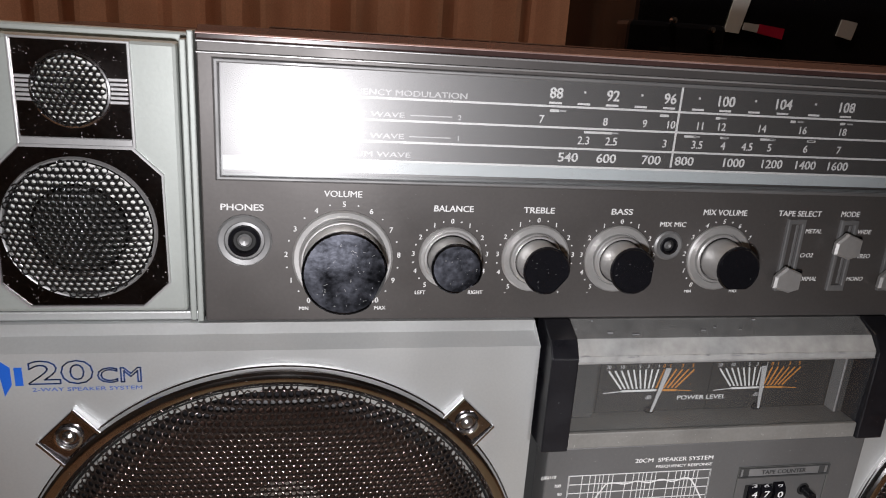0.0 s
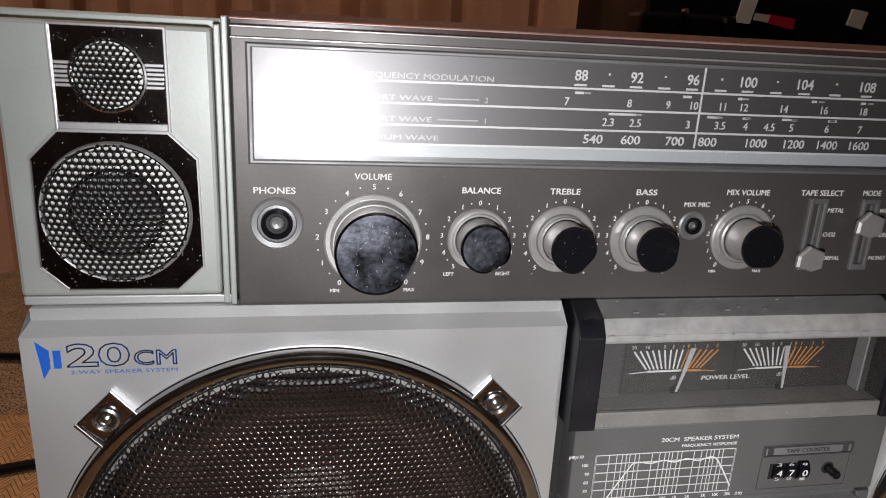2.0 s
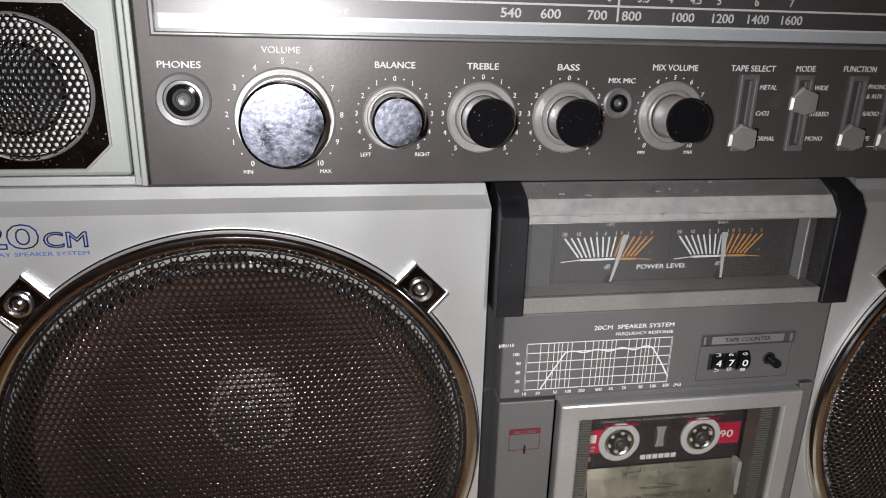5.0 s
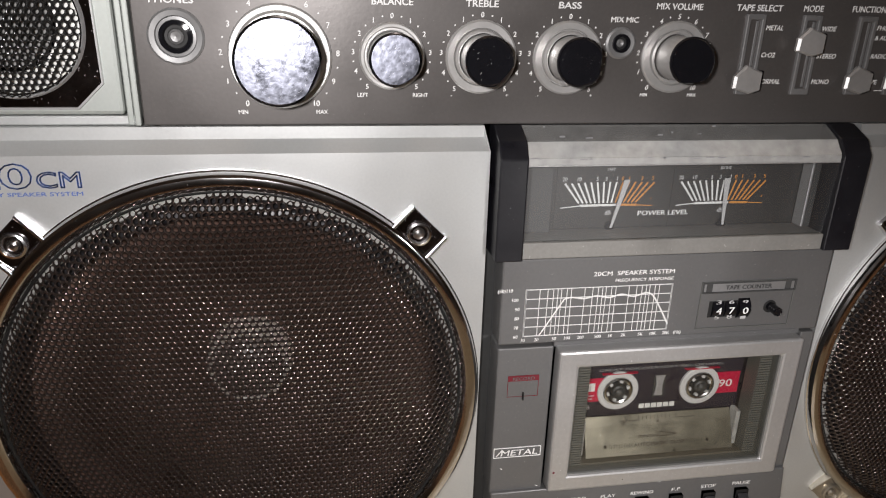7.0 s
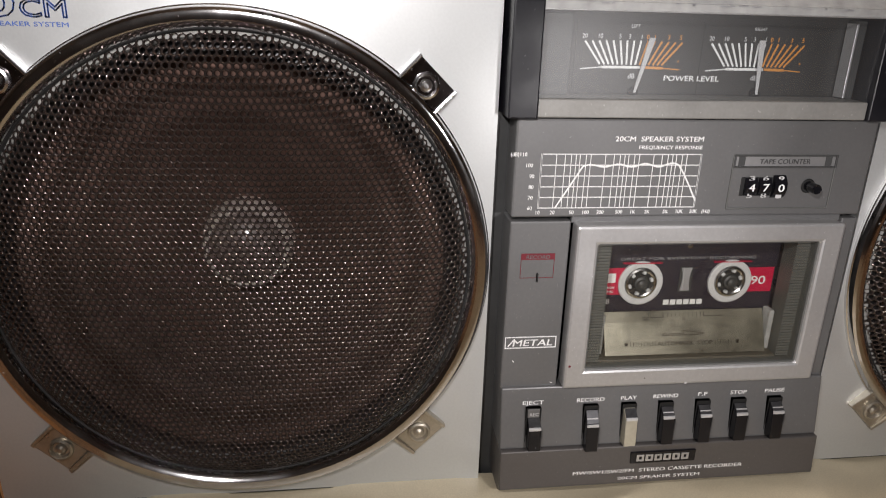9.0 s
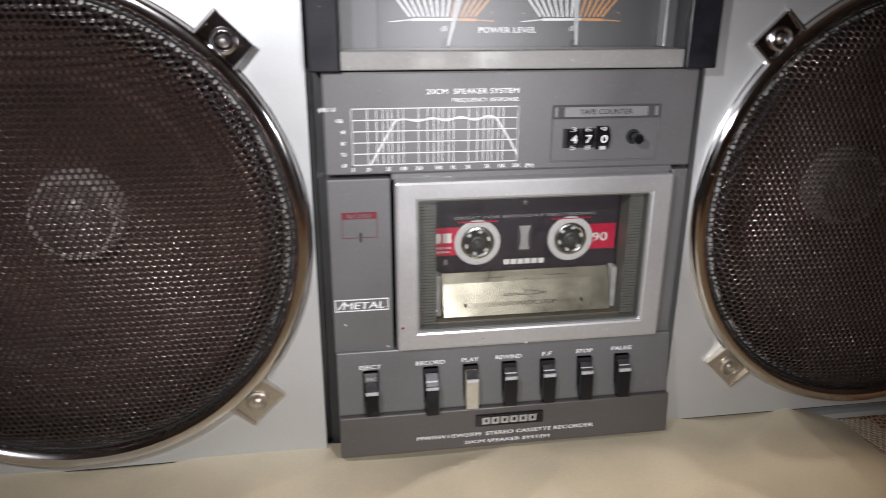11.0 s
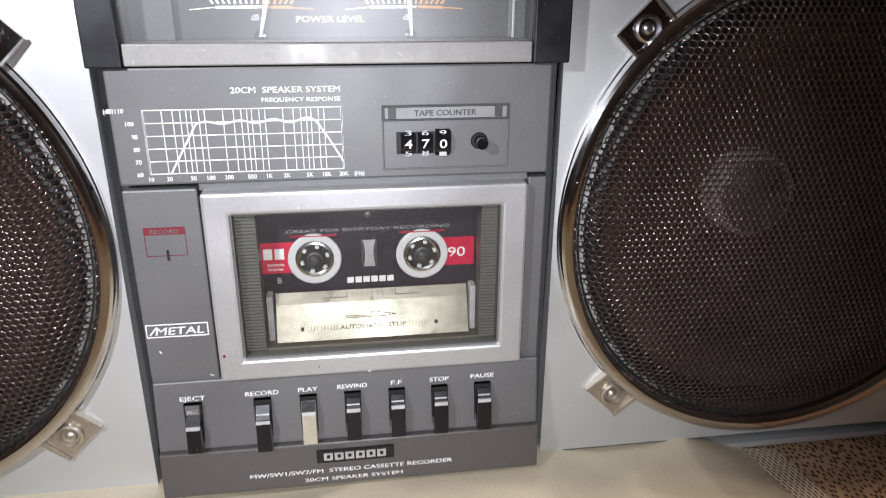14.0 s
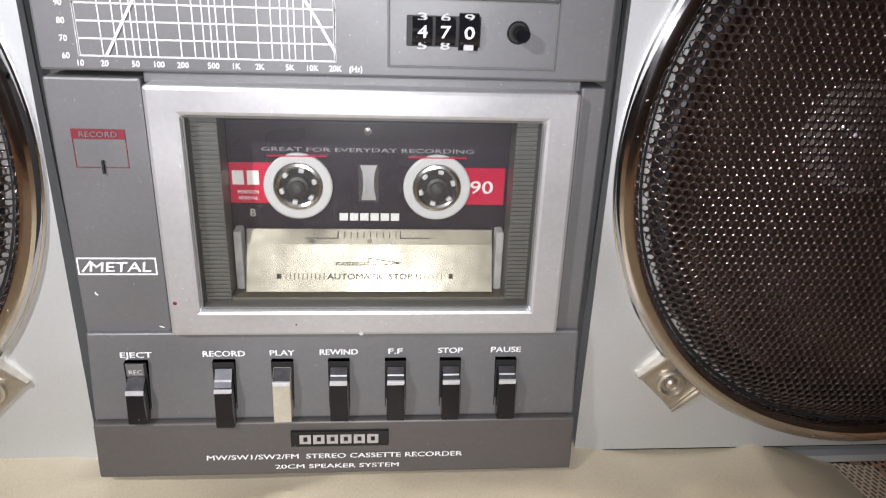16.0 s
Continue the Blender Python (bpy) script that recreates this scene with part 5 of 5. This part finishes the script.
def zigzag(n, link, co, b):
    sep = n.new("ShaderNodeSeparateXYZ")
    link(co, sep.inputs[0])
    def m(op, a, v=None, c=None):
        k = n.new("ShaderNodeMath")
        k.operation = op
        link(a, k.inputs[0])
        if v is not None:
            if isinstance(v, (int, float)):
                k.inputs[1].default_value = v
            else:
                link(v, k.inputs[1])
        if c is not None:
            k.inputs[2].default_value = c
        return k.outputs[0]
    saw = m("PINGPONG", sep.outputs["X"], 0.010)
    line = m("ADD", m("MULTIPLY", saw, 1.6), sep.outputs["Y"])
    stripe = m("PINGPONG", line, 0.0032)
    cut = n.new("ShaderNodeMapRange")
    cut.inputs["From Min"].default_value, cut.inputs["From Max"].default_value = 0.0004, 0.0008
    link(stripe, cut.inputs["Value"])
    mixed(n, link, cut.outputs[0], (0.14, 0.06, 0.022), (0.62, 0.34, 0.15), b.inputs["Base Color"])


def dashes(n, link, co, b):
    br = n.new("ShaderNodeTexBrick")
    mp = n.new("ShaderNodeMapping")
    mp.inputs["Rotation"].default_value = (0, 0, 1.4)
    link(co, mp.inputs[0])
    link(mp.outputs[0], br.inputs["Vector"])
    br.inputs["Scale"].default_value = 160
    br.inputs["Mortar Size"].default_value = 0.085
    br.inputs["Brick Width"].default_value, br.inputs["Row Height"].default_value = 0.55, 0.3
    mixed(n, link, br.outputs["Fac"], (0.12, 0.07, 0.04), (0.60, 0.51, 0.38), b.inputs["Base Color"])


SPOTS, ZIGZAG, DASHES = patterned("spotted_cloth", spots), patterned("zigzag_cloth", zigzag), patterned("dashed_border", dashes)
CREAM = mat("cream_satin_cloth", (0.54, 0.47, 0.335), 0.36, 0, 0.14, 1400, 30, 0.12)
WOOD = mat("dark_red_brown_wood", (0.10, 0.035, 0.020), 0.4, 0, 0.3, 80, 12, 0.1, stretch=(1, 8, 1))
# Unseen ceiling and walls close the room; tones set by what the chrome reflects.
CEILING = mat("unseen_dim_ceiling", (0.22, 0.19, 0.165), 0.8, 0, 0.08, 90, 4, 0.1)
WALL = mat("unseen_brown_wall", (0.13, 0.115, 0.105), 0.8, 0, 0.12, 90, 4, 0.1)
CURTAIN = mat("brown_curtain_cloth", (0.56, 0.31, 0.21), 0.8, 0, 0.2, 500, 10, 0.2)

table = thing("table", (0, 0.1, -0.70), "wooden table covered by the cloths under the radio", "table")
part("tabletop", box(-1.1, 1.0, -0.45, 0.95, TABLE - 0.040, TABLE - 0.0035, 0.004), WOOD, table, "dark red-brown tabletop")
for x in (-1.03, 0.93):
    for y in (-0.38, 0.88):
        part("leg", box(x - 0.03, x + 0.03, y - 0.03, y + 0.03, -0.70, TABLE - 0.040, 0.003), WOOD, table)


def sheet(x0, x1, y0, y1, nx, ny, height, thick):
    """A cloth with a small thickness; height(x, y) is its upper side, and edge(...) may bend its outline."""
    bm = bmesh.new()
    top = [[bm.verts.new(height(x0 + (x1 - x0) * i / nx, y0 + (y1 - y0) * j / ny)) for j in range(ny + 1)] for i in range(nx + 1)]
    low = [[bm.verts.new(v.co - Vector((0, 0, thick))) for v in row] for row in top]
    for i in range(nx):
        for j in range(ny):
            bm.faces.new((top[i][j], top[i + 1][j], top[i + 1][j + 1], top[i][j + 1]))
            bm.faces.new((low[i][j], low[i + 1][j], low[i + 1][j + 1], low[i][j + 1]))
    for i in range(nx):
        for j in (0, ny):
            bm.faces.new((top[i][j], top[i + 1][j], low[i + 1][j], low[i][j]))
    for j in range(ny):
        for i in (0, nx):
            bm.faces.new((top[i][j], top[i][j + 1], low[i][j + 1], low[i][j]))
    return bm


cloth = part("tablecloth", sheet(-1.05, 0.95, -0.42, 0.92, 60, 40, lambda x, y: Vector((x, y, TABLE - 0.0008 + 0.0005 * noise.noise(Vector((x * 9, y * 9, 0))))), 0.002), SPOTS, None, "", True)
tagged(cloth, "brown spotted tablecloth spread over the table", "tablecloth")


def border(y):
    """The bent edge of the cream runner."""
    return 0.178 + 0.20 * y * y * 3 - 0.10 * y


def runner_at(x, y):
    f = (x + 0.275) / (0.178 + 0.275)
    xe = -0.275 + f * (border(y) + 0.275)
    near = math.exp(-((y - 0.0) / 0.06) ** 2)
    crease = 1 - abs(noise.noise(Vector((x * 14 + 3, y * 26, 5))))
    fold = 0.0016 * math.sin(x * 42 + 9 * y + 2 * noise.noise(Vector((x * 6, y * 5, 2)))) * near + 0.0024 * crease ** 4 + 0.0003 * noise.noise(Vector((x * 60, y * 70, 1)))
    edge = min(1.0, (1 - f) / 0.08, f / 0.08)
    lift = (0.0086 * near + 0.0024 + fold) * max(edge, 0)
    return Vector((xe, y, min(TABLE + 0.0012 + lift, 0.0595)))


runner = part("table_runner", sheet(-0.275, 0.178, -0.34, 0.004, 200, 140, runner_at, 0.0012), CREAM, None, "", True)
tagged(runner, "cream satin runner, softly creased, in front of the radio", "table runner")
bm = bmesh.new()
prev = None
for i in range(41):
    y = 0.004 - 0.344 * i / 40
    x = border(y) - 0.001
    row = [bm.verts.new((x, y, TABLE + 0.0016)), bm.verts.new((x + 0.016, y - 0.002, TABLE + 0.0010)), bm.verts.new((x + 0.016, y - 0.002, TABLE - 0.0004))]
    if prev:
        for k in range(2):
            bm.faces.new((prev[k], prev[k + 1], row[k + 1], row[k]))
    prev = row
tagged(part("cloth_border", bm, DASHES, None), "cream border band woven with dark dashes", "cloth border")
mat_ = part("place_mat", sheet(-0.85, -0.305, -0.10, 0.345, 20, 20, lambda x, y: Vector((x, y, TABLE + 0.0028 + 0.0006 * noise.noise(Vector((x * 12, y * 12, 1))))), 0.0025), ZIGZAG, None)
tagged(mat_, "tan mat with a fine dark zigzag pattern beside the radio", "mat")
tagged(part("power_cable", tube([(-0.75 + 0.02 * i, 0.235 + 0.010 * math.sin(i * 0.42) + 0.0006 * i * i * 0.1, TABLE + 0.0075) for i in range(24)], 0.0042), BLACK, None, "", True), "black power cable lying on the zigzag mat", "cable")
tagged(part("signal_cable", tube([(-0.80 + 0.02 * i, 0.52 - 0.004 * i + 0.006 * math.sin(i * 0.4), TABLE + 0.0058) for i in range(28)], 0.0040), BLACK, None, "", True), "black cable lying on the spotted cloth", "cable")

# ---- behind the radio ----
player = thing("black_device", (0.30, 0.40, TABLE), "black electronic device with paper stickers standing behind the radio", "electronic device")
part("body", box(0.085, 0.62, 0.34, 0.52, TABLE + 0.0005, 0.56, 0.006), BLACK, player)
part("ledge", box(0.068, 0.155, 0.315, 0.345, 0.30, 0.4130, 0.004), BLACK, player)
part("white_sticker", prism([(0.166, 0.4090), (0.180, 0.4080), (0.190, 0.455), (0.174, 0.457)], 0.3380, 0.3395), WHITE, player, "white paper sticker")
part("sticker_edge", prism([(0.183, 0.4115), (0.197, 0.4100), (0.198, 0.4165), (0.184, 0.4175)], 0.3377, 0.3395), HUBWHITE, player, "pale end of the red sticker")
part("red_sticker", prism([(0.197, 0.4095), (0.222, 0.4055), (0.223, 0.4145), (0.198, 0.4170)], 0.3375, 0.3395), RED, player, "red and white sticker")
part("foil_sticker", prism([(0.275, 0.412), (0.291, 0.409), (0.294, 0.424), (0.278, 0.426)], 0.3380, 0.3395), HUBWHITE, player, "crumpled pale sticker")
for x, z in ((0.105, 0.4185), (0.140, 0.4130)):
    part("bright_stud", lathe([(0, 0.3100), (0.0022, 0.3108), (0.0028, 0.3150)], x, z - 0.004, 16), CHROME, player)

bm = bmesh.new()
cols = []
for i in range(481):
    x = -1.5 + 3.0 * i / 480
    fold = 0.022 * math.sin(x * 46 + 2.5 * math.sin(x * 7)) + 0.012 * math.sin(x * 113 + 1)
    cols.append((bm.verts.new((x, 0.74 + fold, -0.1)), bm.verts.new((x, 0.74 + fold, 1.7))))
for a, b in zip(cols, cols[1:]):
    bm.faces.new((a[0], b[0], b[1], a[1]))
tagged(part("curtain", bm, CURTAIN, None, "", True), "brown curtain hanging in soft upright folds", "curtain")

for name, b in (("wall_north", (-1.7, 1.7, 0.98, 1.06, -0.70, 1.75)), ("wall_south", (-1.7, 1.7, -2.08, -2.0, -0.70, 1.75)), ("wall_west", (-1.78, -1.7, -2.0, 0.98, -0.70, 1.75)), ("wall_east", (1.7, 1.78, -2.0, 0.98, -0.70, 1.75))):
    tagged(part(name, box(*b, 0), WALL), "unseen brown room wall, toned for reflections in the chrome", "wall", "", "structure")
tagged(part("floor", box(-1.78, 1.78, -2.08, 1.06, -0.75, -0.70, 0), WOOD), "dark red-brown wooden floor", "floor", "", "structure")
tagged(part("ceiling", box(-1.78, 1.78, -2.08, 1.06, 1.75, 1.80, 0), CEILING), "unseen dim brown ceiling, toned for reflections in the chrome", "ceiling", "", "structure")
